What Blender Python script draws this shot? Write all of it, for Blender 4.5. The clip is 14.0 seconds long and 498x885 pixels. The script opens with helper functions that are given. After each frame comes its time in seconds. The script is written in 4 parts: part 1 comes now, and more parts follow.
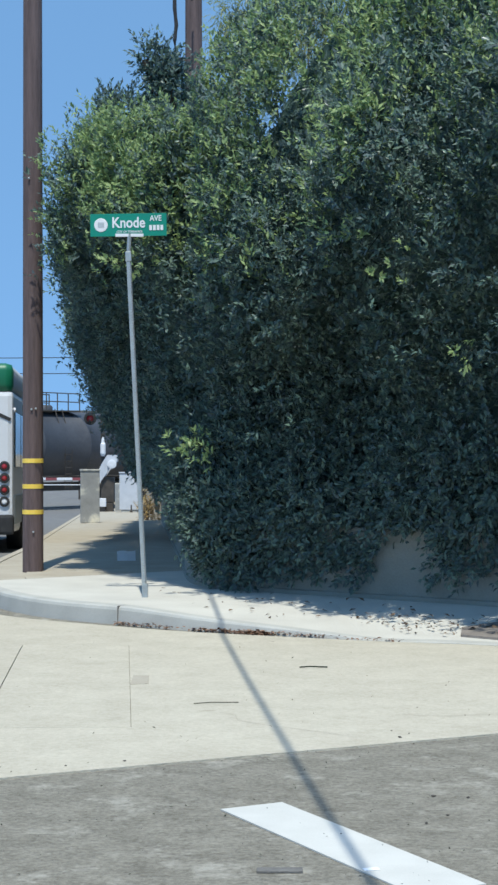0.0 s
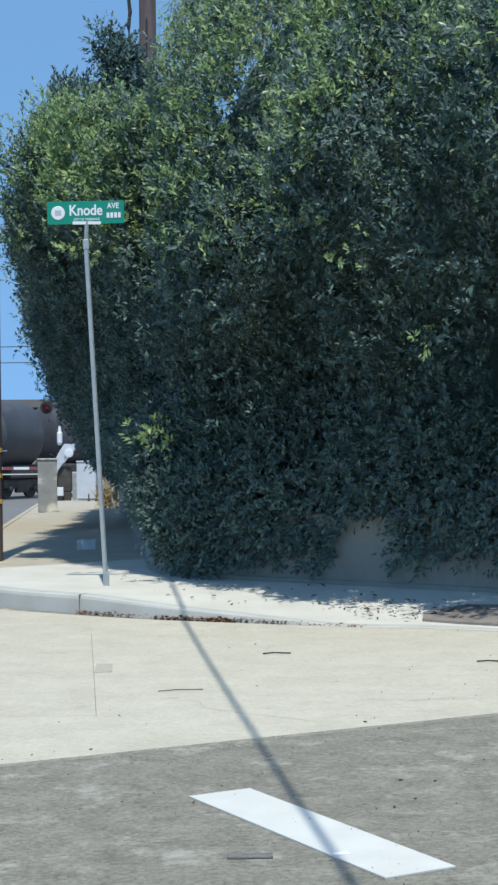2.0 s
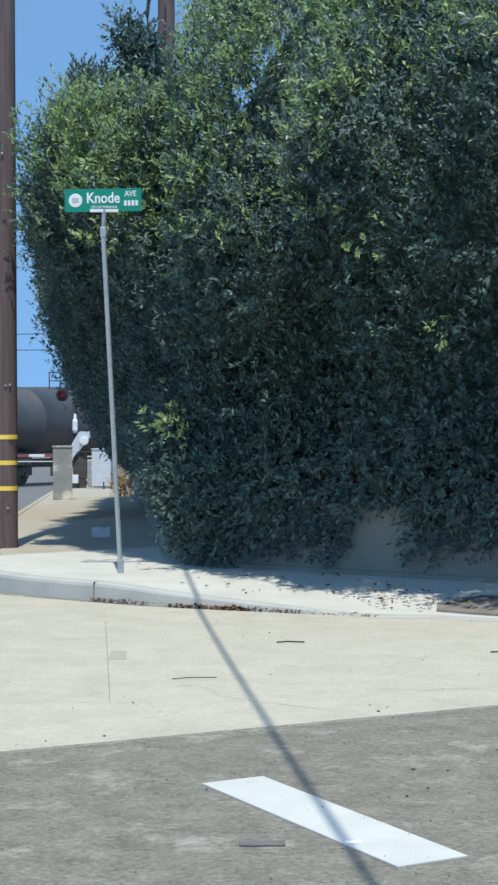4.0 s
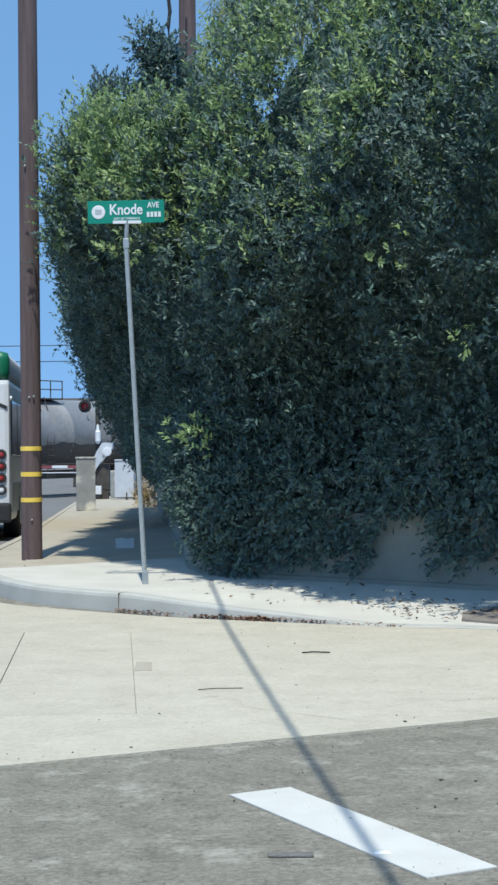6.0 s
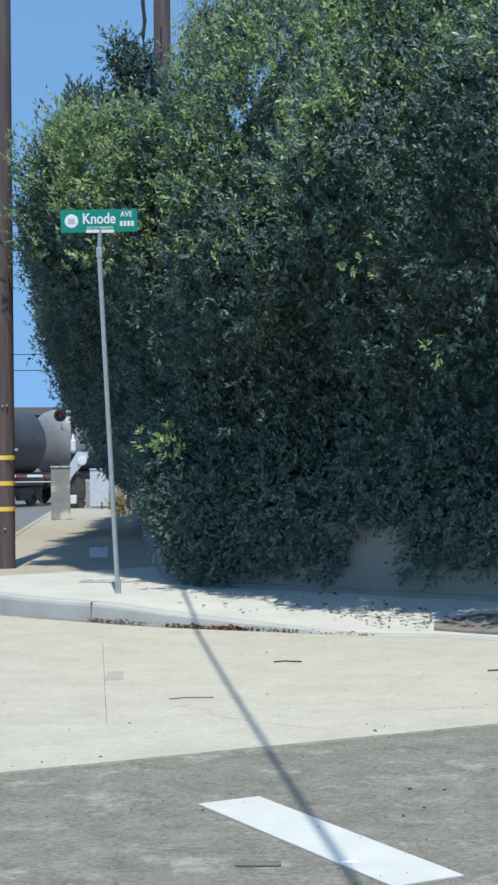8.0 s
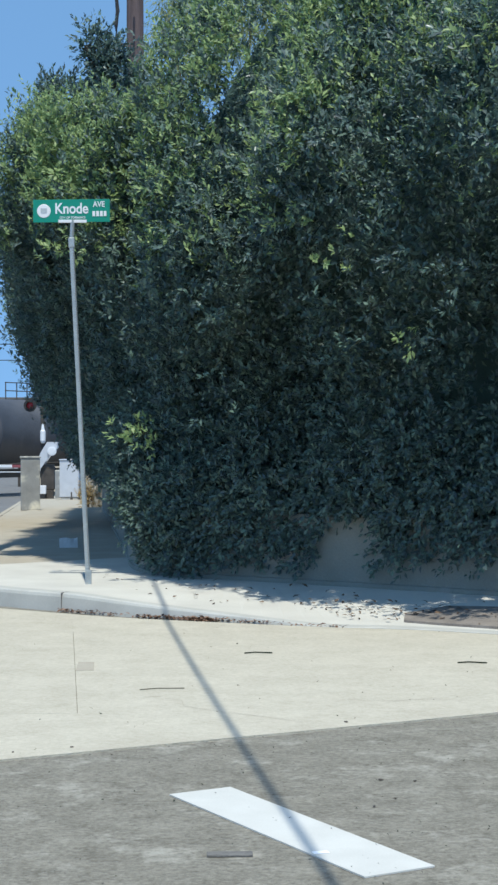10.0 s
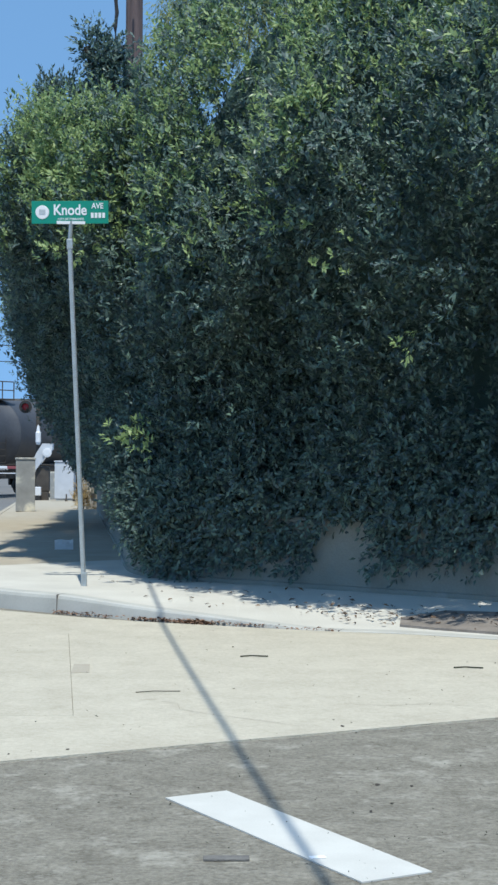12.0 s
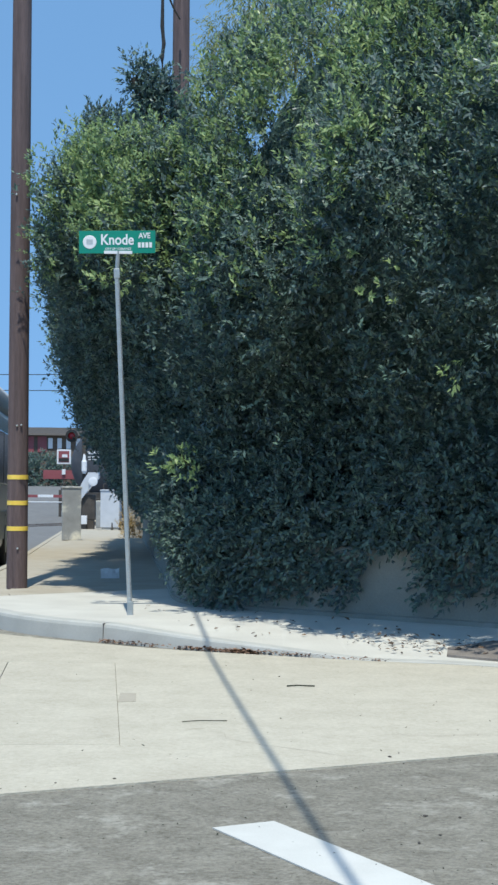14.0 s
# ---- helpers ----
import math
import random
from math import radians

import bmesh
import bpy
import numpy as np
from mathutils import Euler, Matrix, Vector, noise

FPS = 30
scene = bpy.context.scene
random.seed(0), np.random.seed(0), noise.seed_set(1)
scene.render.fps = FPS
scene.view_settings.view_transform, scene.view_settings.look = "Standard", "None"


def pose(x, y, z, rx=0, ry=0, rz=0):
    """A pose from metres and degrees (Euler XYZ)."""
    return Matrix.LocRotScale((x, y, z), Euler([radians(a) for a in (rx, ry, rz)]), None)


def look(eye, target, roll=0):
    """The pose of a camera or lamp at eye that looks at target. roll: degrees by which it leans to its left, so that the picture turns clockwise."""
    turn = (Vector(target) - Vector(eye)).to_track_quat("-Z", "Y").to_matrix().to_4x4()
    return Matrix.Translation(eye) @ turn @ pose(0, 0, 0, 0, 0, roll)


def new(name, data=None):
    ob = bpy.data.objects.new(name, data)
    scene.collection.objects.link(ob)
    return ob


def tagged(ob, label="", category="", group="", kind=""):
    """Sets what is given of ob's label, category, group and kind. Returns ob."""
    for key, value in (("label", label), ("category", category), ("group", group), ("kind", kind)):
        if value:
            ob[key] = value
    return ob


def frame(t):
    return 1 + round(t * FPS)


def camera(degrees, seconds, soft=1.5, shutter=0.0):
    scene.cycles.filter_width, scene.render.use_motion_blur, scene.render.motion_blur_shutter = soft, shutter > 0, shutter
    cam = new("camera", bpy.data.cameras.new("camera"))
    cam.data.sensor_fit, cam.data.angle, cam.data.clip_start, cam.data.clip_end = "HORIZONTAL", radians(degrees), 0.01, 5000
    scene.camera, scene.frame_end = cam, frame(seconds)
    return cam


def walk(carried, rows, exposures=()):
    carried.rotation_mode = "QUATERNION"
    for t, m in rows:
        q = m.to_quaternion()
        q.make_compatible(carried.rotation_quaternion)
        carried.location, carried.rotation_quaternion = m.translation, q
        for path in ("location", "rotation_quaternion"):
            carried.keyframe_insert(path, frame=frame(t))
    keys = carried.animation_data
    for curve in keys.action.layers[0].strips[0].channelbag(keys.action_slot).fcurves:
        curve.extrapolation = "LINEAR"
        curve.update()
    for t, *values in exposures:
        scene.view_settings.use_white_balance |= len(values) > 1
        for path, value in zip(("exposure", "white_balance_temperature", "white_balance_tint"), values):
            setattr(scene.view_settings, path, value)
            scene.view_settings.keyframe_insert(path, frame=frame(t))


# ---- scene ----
cam = camera(16.195, 14.0, soft=2.6)
walk(cam, [
    (0, pose(0.0090, 0.0038, 1.5483, 90.3556, 0.0783, 0.0347)),
    (0.5, pose(0.0121, 0.0108, 1.5434, 90.3418, 0.4720, -0.9699)),
    (1, pose(-0.0123, 0.0012, 1.5497, 90.1941, 0.7323, -1.3756)),
    (1.5, pose(-0.0242, -0.0002, 1.5453, 90.0669, 0.7184, -1.4447)),
    (2, pose(-0.0272, 0.0096, 1.5446, 89.9348, 0.6469, -1.3992)),
    (2.5, pose(-0.0276, 0.0026, 1.5444, 89.8225, 0.4460, -1.3472)),
    (5, pose(-0.0358, 0.0013, 1.5417, 89.5269, 0.2386, -0.5486)),
    (5.5, pose(-0.0403, -0.0037, 1.5464, 89.6740, 0.3661, -0.3494)),
    (6, pose(-0.0453, 0.0019, 1.5448, 89.9182, 0.4791, -0.1764)),
    (6.5, pose(-0.0443, 0.0020, 1.5469, 90.1495, 0.4979, -0.1210)),
    (7, pose(-0.0305, -0.0049, 1.5473, 90.2921, 0.5827, -0.2135)),
    (7.5, pose(-0.0227, -0.0053, 1.5434, 90.3205, 0.4820, -0.5451)),
    (8, pose(-0.0135, -0.0062, 1.5443, 90.2145, 0.4413, -0.9531)),
    (8.5, pose(-0.0167, -0.0105, 1.5411, 90.0685, 0.4113, -1.3795)),
    (9, pose(-0.0195, -0.0104, 1.5417, 89.9258, 0.3351, -1.7128)),
    (11.5, pose(-0.0472, -0.0006, 1.5433, 89.9809, -0.2170, -2.1011)),
    (12, pose(-0.0486, 0.0061, 1.5427, 90.0344, -0.3618, -2.1141)),
    (12.5, pose(-0.0508, 0.0078, 1.5419, 90.1083, -0.3994, -2.0208)),
    (13, pose(-0.0536, 0.0022, 1.5459, 90.1938, -0.4221, -1.7685)),
    (13.5, pose(-0.0547, 0.0095, 1.5421, 90.5149, -0.3839, -1.2892)),
    (14, pose(-0.0585, 0.0110, 1.5417, 90.9779, -0.4327, -0.6322)),
], exposures=[(0, 0.12, 6300, 6), (14, 0.12, 6300, 6)])

# ---- world and light ----
SUN = Vector((-0.008, -0.38, 0.925)).normalized()
world = bpy.data.worlds.new("sky")
scene.world = world
world.use_nodes = True
wn = world.node_tree
sky = wn.nodes.new("ShaderNodeTexSky")
sky.sky_type = "NISHITA"
sky.sun_disc = False
sky.sun_elevation = math.asin(SUN.z)
sky.sun_rotation = math.atan2(SUN.x, SUN.y)
sky.altitude = 2500
sky.air_density, sky.dust_density, sky.ozone_density = 1.0, 0.08, 2.0
place = wn.nodes.new("ShaderNodeTexCoord")
lift = wn.nodes.new("ShaderNodeVectorMath")     # thin clear air: a deep, even blue down to the horizon
lift.operation = "ADD"
lift.inputs[1].default_value = (0, 0, 0.45)
level = wn.nodes.new("ShaderNodeVectorMath")
level.operation = "NORMALIZE"
wn.links.new(place.outputs["Generated"], lift.inputs[0])
wn.links.new(lift.outputs[0], level.inputs[0])
wn.links.new(level.outputs[0], sky.inputs[0])
deep_sky = wn.nodes.new("ShaderNodeHueSaturation")
deep_sky.inputs["Saturation"].default_value = 1.03
deep_sky.inputs["Hue"].default_value = 0.488
wn.links.new(sky.outputs[0], deep_sky.inputs["Color"])
wn.links.new(deep_sky.outputs[0], wn.nodes["Background"].inputs[0])
wn.nodes["Background"].inputs[1].default_value = 0.272
sun_data = bpy.data.lights.new("sun", "SUN")
sun_data.energy, sun_data.angle, sun_data.color = 4.5, radians(0.53), (1.0, 0.955, 0.865)
sun = new("sun", sun_data)
sun.matrix_world = look(SUN * 60, (0, 0, 0))


# ---- materials ----
def surface(name, a, b, scale=6.0, rough=0.8, metal=0.0, bump=0.15, fine=90.0, rugged=0.5, grain=0.6, spots=None, spec=0.5, stretch=(1, 1, 1), island=0.0, coord="Object", span=(0.5, 1.1)):
    """Two colours mixed by broad and fine noise, with bump; spots: (colour, scale, amount) of stains."""
    m = bpy.data.materials.new(name)
    m.use_nodes = True
    nt = m.node_tree
    N, L = nt.nodes, nt.links
    p = N["Principled BSDF"]
    p.inputs["Roughness"].default_value = rough
    p.inputs["Metallic"].default_value = metal
    p.inputs["Specular IOR Level"].default_value = spec
    co = N.new("ShaderNodeTexCoord")
    mp = N.new("ShaderNodeMapping")
    mp.inputs["Scale"].default_value = stretch
    L.new(co.outputs[coord], mp.inputs[0])

    def tex(s, detail):
        t = N.new("ShaderNodeTexNoise")
        t.inputs["Scale"].default_value, t.inputs["Detail"].default_value = s, detail
        t.inputs["Roughness"].default_value = rugged
        L.new(mp.outputs[0], t.inputs["Vector"])
        return t
    big, small = tex(scale, 6), tex(fine, 3)
    add = N.new("ShaderNodeMath")
    add.operation = "MULTIPLY_ADD"
    L.new(small.outputs[0], add.inputs[0])
    add.inputs[1].default_value = grain
    L.new(big.outputs[0], add.inputs[2])
    rng = N.new("ShaderNodeMapRange")
    rng.inputs[1].default_value, rng.inputs[2].default_value = span
    L.new(add.outputs[0], rng.inputs[0])
    fac = rng.outputs[0]
    if island:
        geo = N.new("ShaderNodeNewGeometry")
        inf = N.new("ShaderNodeObjectInfo")
        s1 = N.new("ShaderNodeMath")
        s1.operation = "ADD"
        L.new(geo.outputs["Random Per Island"], s1.inputs[0])
        L.new(inf.outputs["Random"], s1.inputs[1])
        s2 = N.new("ShaderNodeMath")
        s2.operation = "MULTIPLY_ADD"
        L.new(s1.outputs[0], s2.inputs[0])
        s2.inputs[1].default_value = island
        L.new(fac, s2.inputs[2])
        s3 = N.new("ShaderNodeMath")
        s3.operation = "SUBTRACT"
        L.new(s2.outputs[0], s3.inputs[0])
        s3.inputs[1].default_value = island
        s3.use_clamp = True
        fac = s3.outputs[0]
    mix = N.new("ShaderNodeMix")
    mix.data_type = "RGBA"
    L.new(fac, mix.inputs[0])
    mix.inputs[6].default_value, mix.inputs[7].default_value = (*a, 1), (*b, 1)
    col = mix.outputs[2]
    if spots:
        st = tex(spots[1], 5)
        r2 = N.new("ShaderNodeMapRange")
        r2.inputs[1].default_value, r2.inputs[2].default_value = 0.68 - spots[2] * 0.25, 0.78 - spots[2] * 0.2
        L.new(st.outputs[0], r2.inputs[0])
        mx = N.new("ShaderNodeMix")
        mx.data_type = "RGBA"
        L.new(r2.outputs[0], mx.inputs[0])
        L.new(col, mx.inputs[6])
        mx.inputs[7].default_value = (*spots[0], 1)
        col = mx.outputs[2]
    L.new(col, p.inputs["Base Color"])
    if bump:
        bp = N.new("ShaderNodeBump")
        bp.inputs["Strength"].default_value, bp.inputs["Distance"].default_value = bump, 0.02
        L.new(add.outputs[0], bp.inputs["Height"])
        L.new(bp.outputs[0], p.inputs["Normal"])
    return m


def glow(name, colour, strength):
    m = bpy.data.materials.new(name)
    m.use_nodes = True
    p = m.node_tree.nodes["Principled BSDF"]
    p.inputs["Base Color"].default_value = (*colour, 1)
    p.inputs["Emission Color"].default_value = (*colour, 1)
    p.inputs["Emission Strength"].default_value = strength
    p.inputs["Roughness"].default_value = 0.25
    return m


def leaf_material(name, dark, light, rough=0.32, through_light=0.3, dull=0.0):
    """Leaves vary one by one in colour, and in gloss from rough to rough + dull."""
    m = bpy.data.materials.new(name)
    m.use_nodes = True
    N, L = m.node_tree.nodes, m.node_tree.links
    p, out = N["Principled BSDF"], N["Material Output"]
    geo = N.new("ShaderNodeNewGeometry")
    mix = N.new("ShaderNodeMix")
    mix.data_type = "RGBA"
    L.new(geo.outputs["Random Per Island"], mix.inputs[0])
    mix.inputs[6].default_value, mix.inputs[7].default_value = (*dark, 1), (*light, 1)
    L.new(mix.outputs[2], p.inputs["Base Color"])
    p.inputs["Roughness"].default_value = rough
    p.inputs["Specular IOR Level"].default_value = 0.4
    if dull:
        pick = N.new("ShaderNodeMath")
        pick.operation = "FRACT"
        spread = N.new("ShaderNodeMath")
        spread.operation = "MULTIPLY"
        spread.inputs[1].default_value = 37.0
        L.new(geo.outputs["Random Per Island"], spread.inputs[0])
        L.new(spread.outputs[0], pick.inputs[0])
        gloss = N.new("ShaderNodeMapRange")
        gloss.inputs[1].default_value, gloss.inputs[2].default_value = 0.0, 0.3
        gloss.inputs[3].default_value, gloss.inputs[4].default_value = rough, rough + dull
        L.new(pick.outputs[0], gloss.inputs[0])
        L.new(gloss.outputs[0], p.inputs["Roughness"])
    tr = N.new("ShaderNodeBsdfTranslucent")
    L.new(mix.outputs[2], tr.inputs[0])
    ms = N.new("ShaderNodeMixShader")
    ms.inputs[0].default_value = through_light
    L.new(p.outputs[0], ms.inputs[1])
    L.new(tr.outputs[0], ms.inputs[2])
    L.new(ms.outputs[0], out.inputs[0])
    return m


ASPHALT = surface("worn asphalt", (0.13, 0.116, 0.088), (0.315, 0.292, 0.235), 4.5, 0.92, bump=1.0, fine=34, rugged=0.82, grain=1.1, spots=((0.36, 0.337, 0.28), 2.4, 0.55), span=(0.82, 1.36))
ASPHALT_DARK = surface("patched asphalt", (0.09, 0.085, 0.08), (0.2, 0.19, 0.17), 5, 0.95, bump=0.6, fine=60)
PATCH = surface("brown patched asphalt", (0.13, 0.112, 0.095), (0.25, 0.22, 0.19), 5, 0.95, bump=0.6, fine=60)
CONCRETE = surface("cream road concrete", (0.347, 0.309, 0.236), (0.518, 0.476, 0.38), 2.2, 0.88, bump=0.5, fine=40, rugged=0.74, grain=1.2, spots=((0.35, 0.312, 0.24), 3.0, 0.2), island=0.12, span=(0.72, 1.48))
SIDEWALK = surface("pale new concrete", (0.445, 0.425, 0.374), (0.554, 0.534, 0.472), 2.0, 0.85, bump=0.15, fine=90)
CURB = surface("grey curb concrete", (0.345, 0.338, 0.305), (0.45, 0.442, 0.4), 3.0, 0.8, bump=0.12, fine=80)
OLD_WALK = surface("old tan concrete", (0.315, 0.277, 0.214), (0.413, 0.375, 0.3), 2.4, 0.9, bump=0.3, fine=50, spots=((0.36, 0.31, 0.24), 1.7, 0.15))
DIRT = surface("dry soil", (0.225, 0.188, 0.128), (0.345, 0.292, 0.21), 2.5, 0.95, bump=0.6, fine=40)
WALL = surface("grey wall plaster", (0.165, 0.175, 0.15), (0.23, 0.24, 0.21), 2.2, 0.9, bump=0.3, fine=60, spots=((0.3, 0.292, 0.275), 1.6, 0.3))
PAINT_WHITE = surface("white road paint", (0.5, 0.488, 0.445), (0.6, 0.587, 0.54), 4, 0.6, bump=0.12, fine=120)
WOOD = surface("dark treated pole wood", (0.06, 0.042, 0.042), (0.15, 0.105, 0.1), 3.0, 0.85, bump=0.6, fine=26, stretch=(6, 6, 0.35))
YELLOW = surface("yellow reflective band", (0.75, 0.5, 0.06), (0.85, 0.62, 0.12), 12, 0.45, bump=0.05)
STEEL = surface("galvanised steel", (0.306, 0.327, 0.323), (0.442, 0.468, 0.451), 14, 0.45, metal=0.6, bump=0.08)
GREEN = surface("green sign sheeting", (0.0045, 0.19, 0.125), (0.006, 0.225, 0.152), 3, 0.35, bump=0.0)
WHITE = surface("white enamel", (0.646, 0.654, 0.663), (0.714, 0.714, 0.722), 5, 0.45, bump=0.03)
GREY_SEAL = surface("grey print", (0.3, 0.34, 0.36), (0.5, 0.53, 0.55), 30, 0.5, bump=0.0)
BLACK = surface("black rubber", (0.012, 0.012, 0.013), (0.03, 0.03, 0.03), 9, 0.75, bump=0.1)
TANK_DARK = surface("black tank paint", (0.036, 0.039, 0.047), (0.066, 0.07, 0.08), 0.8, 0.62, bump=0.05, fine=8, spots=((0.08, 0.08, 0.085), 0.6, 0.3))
TANK_SILVER = surface("weathered silver tank paint", (0.16, 0.16, 0.164), (0.272, 0.272, 0.276), 0.7, 0.5, bump=0.05, fine=6, spots=((0.2, 0.19, 0.18), 0.9, 0.25))
IRON = surface("dark running gear iron", (0.03, 0.027, 0.025), (0.09, 0.075, 0.06), 4, 0.8, bump=0.3)
RAIL = surface("rail steel", (0.2, 0.15, 0.12), (0.35, 0.3, 0.26), 6, 0.5, metal=0.6)
GLASS = surface("dark tinted glass", (0.015, 0.018, 0.02), (0.03, 0.034, 0.038), 2, 0.08, bump=0.0)
BUS_WHITE = surface("white bus paint", (0.576, 0.584, 0.592), (0.64, 0.648, 0.656), 1.5, 0.35, bump=0.02)
BUS_GREEN = surface("green bus paint", (0.01, 0.12, 0.06), (0.015, 0.16, 0.08), 1.5, 0.35, bump=0.02)
RED = surface("red paint", (0.2, 0.05, 0.055), (0.28, 0.075, 0.08), 6, 0.5, bump=0.03)
RED_GLOW = glow("lit red lens", (0.3, 0.03, 0.04), 0.08)
RED_LENS = surface("unlit red lens", (0.25, 0.02, 0.02), (0.35, 0.03, 0.03), 20, 0.2, bump=0.0)
# grey with pale cream blotches scattered by noise
PEDESTAL = surface("weathered grey cabinet paint", (0.2, 0.2, 0.19), (0.36, 0.36, 0.34), 2.5, 0.8, bump=0.2, spots=((0.66, 0.62, 0.5), 2.4, 0.62))
PAPER = surface("white paper", (0.8, 0.8, 0.8), (0.88, 0.88, 0.88), 9, 0.8, bump=0.05)
PALE_GREY = surface("pale grey enamel", (0.44, 0.456, 0.48), (0.544, 0.56, 0.584), 4, 0.5, bump=0.03)
TIMBER = surface("weathered grey timber", (0.24, 0.22, 0.19), (0.42, 0.39, 0.34), 5, 0.95, bump=0.5, stretch=(4, 4, 0.5))
STRAW = leaf_material("dry straw", (0.3, 0.2, 0.08), (0.5, 0.38, 0.18), 0.8, 0.3)
LEAF = leaf_material("glossy ficus leaf", (0.058, 0.089, 0.098), (0.128, 0.2, 0.146), 0.26, 0.2, 0.34)
# young leaf colour, lightened to help brighten the hedge's sunlit parts
LEAF_NEW_LIT = leaf_material("young yellow-green leaf, sun-brightened", (0.145, 0.235, 0.105), (0.335, 0.43, 0.175), 0.28, 0.34, 0.25)
LEAF_FEATHER = leaf_material("fine grey-green leaf", (0.15, 0.2, 0.08), (0.36, 0.38, 0.16), 0.5, 0.4)
SIDE_ROAD = surface("smooth grey asphalt", (0.105, 0.103, 0.1), (0.18, 0.176, 0.168), 2.0, 0.9, bump=0.3, fine=50)
LEAF_BROWN = leaf_material("packed brown leaf", (0.1, 0.058, 0.04), (0.27, 0.16, 0.1), 0.8, 0.1)
LEAF_DRY = leaf_material("fallen brown leaf", (0.05, 0.036, 0.027), (0.2, 0.13, 0.08), 0.8, 0.1)
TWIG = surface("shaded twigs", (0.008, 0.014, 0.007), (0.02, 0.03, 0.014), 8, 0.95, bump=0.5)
# shade of the hedge's inside, put into the sheets' dark colour
INNER_SHADE = surface("dark inner hedge, shade in its colour", (0.025, 0.06, 0.055), (0.05, 0.1, 0.085), 8, 0.8, bump=0.5)
BARK = surface("brown bark", (0.08, 0.06, 0.045), (0.16, 0.12, 0.09), 7, 0.95, bump=0.6)


# ---- mesh tools ----
def finish(name, me, material, parent=None, label="", smooth=False):
    me.materials.append(material)
    if smooth:
        me.polygons.foreach_set("use_smooth", [True] * len(me.polygons))
    ob = new(name, me)
    if parent:
        ob.parent = parent
    if label:
        ob["label"] = label
    return ob


def part(name, bm, material, parent=None, label="", smooth=False):
    me = bpy.data.meshes.new(name)
    bm.normal_update()
    bm.to_mesh(me)
    bm.free()
    return finish(name, me, material, parent, label, smooth)


def thing(name, m, label, category, group="", kind=""):
    e = new(name)
    e.matrix_world = m
    return tagged(e, label, category, group, kind)


def box(bm, sx, sy, sz, m=None, bevel=0.0):
    m = m or Matrix()
    made = bmesh.ops.create_cube(bm, size=1.0, matrix=m @ Matrix.Diagonal((sx, sy, sz, 1)))
    if bevel:
        edges = list({e for v in made["verts"] for e in v.link_edges})
        bmesh.ops.bevel(bm, geom=edges, offset=bevel, segments=2, affect="EDGES", profile=0.6)
    return bm


def lathe(bm, profile, steps=32, m=None):
    """Turns (radius, height) pairs round z; ends with radius 0 close."""
    m = m or Matrix()
    rings = []
    for r, z in profile:
        if r < 1e-6:
            rings.append([bm.verts.new(m @ Vector((0, 0, z)))])
        else:
            rings.append([bm.verts.new(m @ Vector((r * math.cos(2 * math.pi * i / steps), r * math.sin(2 * math.pi * i / steps), z))) for i in range(steps)])
    for a, b in zip(rings, rings[1:]):
        for i in range(steps):
            j = (i + 1) % steps
            vs = [a[i % len(a)], a[j % len(a)], b[j % len(b)], b[i % len(b)]]
            vs = list(dict.fromkeys(vs))
            if len(vs) > 2:
                bm.faces.new(vs)
    return bm


def tube(bm, points, r, steps=8):
    pts = [Vector(p) for p in points]
    rings = []
    for i, p in enumerate(pts):
        d = (pts[min(i + 1, len(pts) - 1)] - pts[max(i - 1, 0)]).normalized()
        q = d.to_track_quat("Z", "Y")
        rings.append([bm.verts.new(p + q @ Vector((r * math.cos(2 * math.pi * k / steps), r * math.sin(2 * math.pi * k / steps), 0))) for k in range(steps)])
    for a, b in zip(rings, rings[1:]):
        for k in range(steps):
            bm.faces.new((a[k], a[(k + 1) % steps], b[(k + 1) % steps], b[k]))
    bm.faces.new(rings[0][::-1])
    bm.faces.new(rings[-1])
    return bm


def prism(bm, outline, low, high):
    """A plate with the plan outline; low and high are heights or functions of (x, y)."""
    f = low if callable(low) else (lambda x, y: low)
    g = high if callable(high) else (lambda x, y: high)
    a = [bm.verts.new((x, y, f(x, y))) for x, y in outline]
    b = [bm.verts.new((x, y, g(x, y))) for x, y in outline]
    n = len(outline)
    bm.faces.new(a[::-1])
    bm.faces.new(b)
    for i in range(n):
        bm.faces.new((a[i], a[(i + 1) % n], b[(i + 1) % n], b[i]))
    bmesh.ops.recalc_face_normals(bm, faces=bm.faces[:])
    return bm


# ---- ground ----
def lie(y):
    """Height of the road along the side street: it dips to the railway and rises beyond."""
    ys, zs = (22.0, 80.0, 96.0, 150.0), (0.0, -1.06, -1.06, 0.2)
    if y <= ys[0]:
        return 0.0
    for i in range(3):
        if y <= ys[i + 1]:
            return zs[i] + (zs[i + 1] - zs[i]) * (y - ys[i]) / (ys[i + 1] - ys[i])
    return zs[-1]


def sheet(name, rows, material, label, kind="structure", category=""):
    """A strip of ground: rows of (y, list of (x, z))."""
    bm = bmesh.new()
    grid = [[bm.verts.new((x, y, z)) for x, z in xs] for y, xs in rows]
    for a, b in zip(grid, grid[1:]):
        for i in range(len(a) - 1):
            bm.faces.new((a[i], a[i + 1], b[i + 1], b[i]))
    return tagged(part(name, bm, material), label, category or name, kind=kind)


YS = [-60, 0, 10, 16, 22, 30, 40, 50, 60, 70, 80, 84, 88, 96, 110, 130, 150, 300, 2500]
sheet("ground", [(y, [(x, lie(y) - 0.06) for x in (-1500, -60, -15, 0, 15, 60, 1500)]) for y in YS], DIRT, "dry tan soil reaching the horizon")


def kerb_x(y):
    return -3.75 - 0.07 * (y - 29.7)


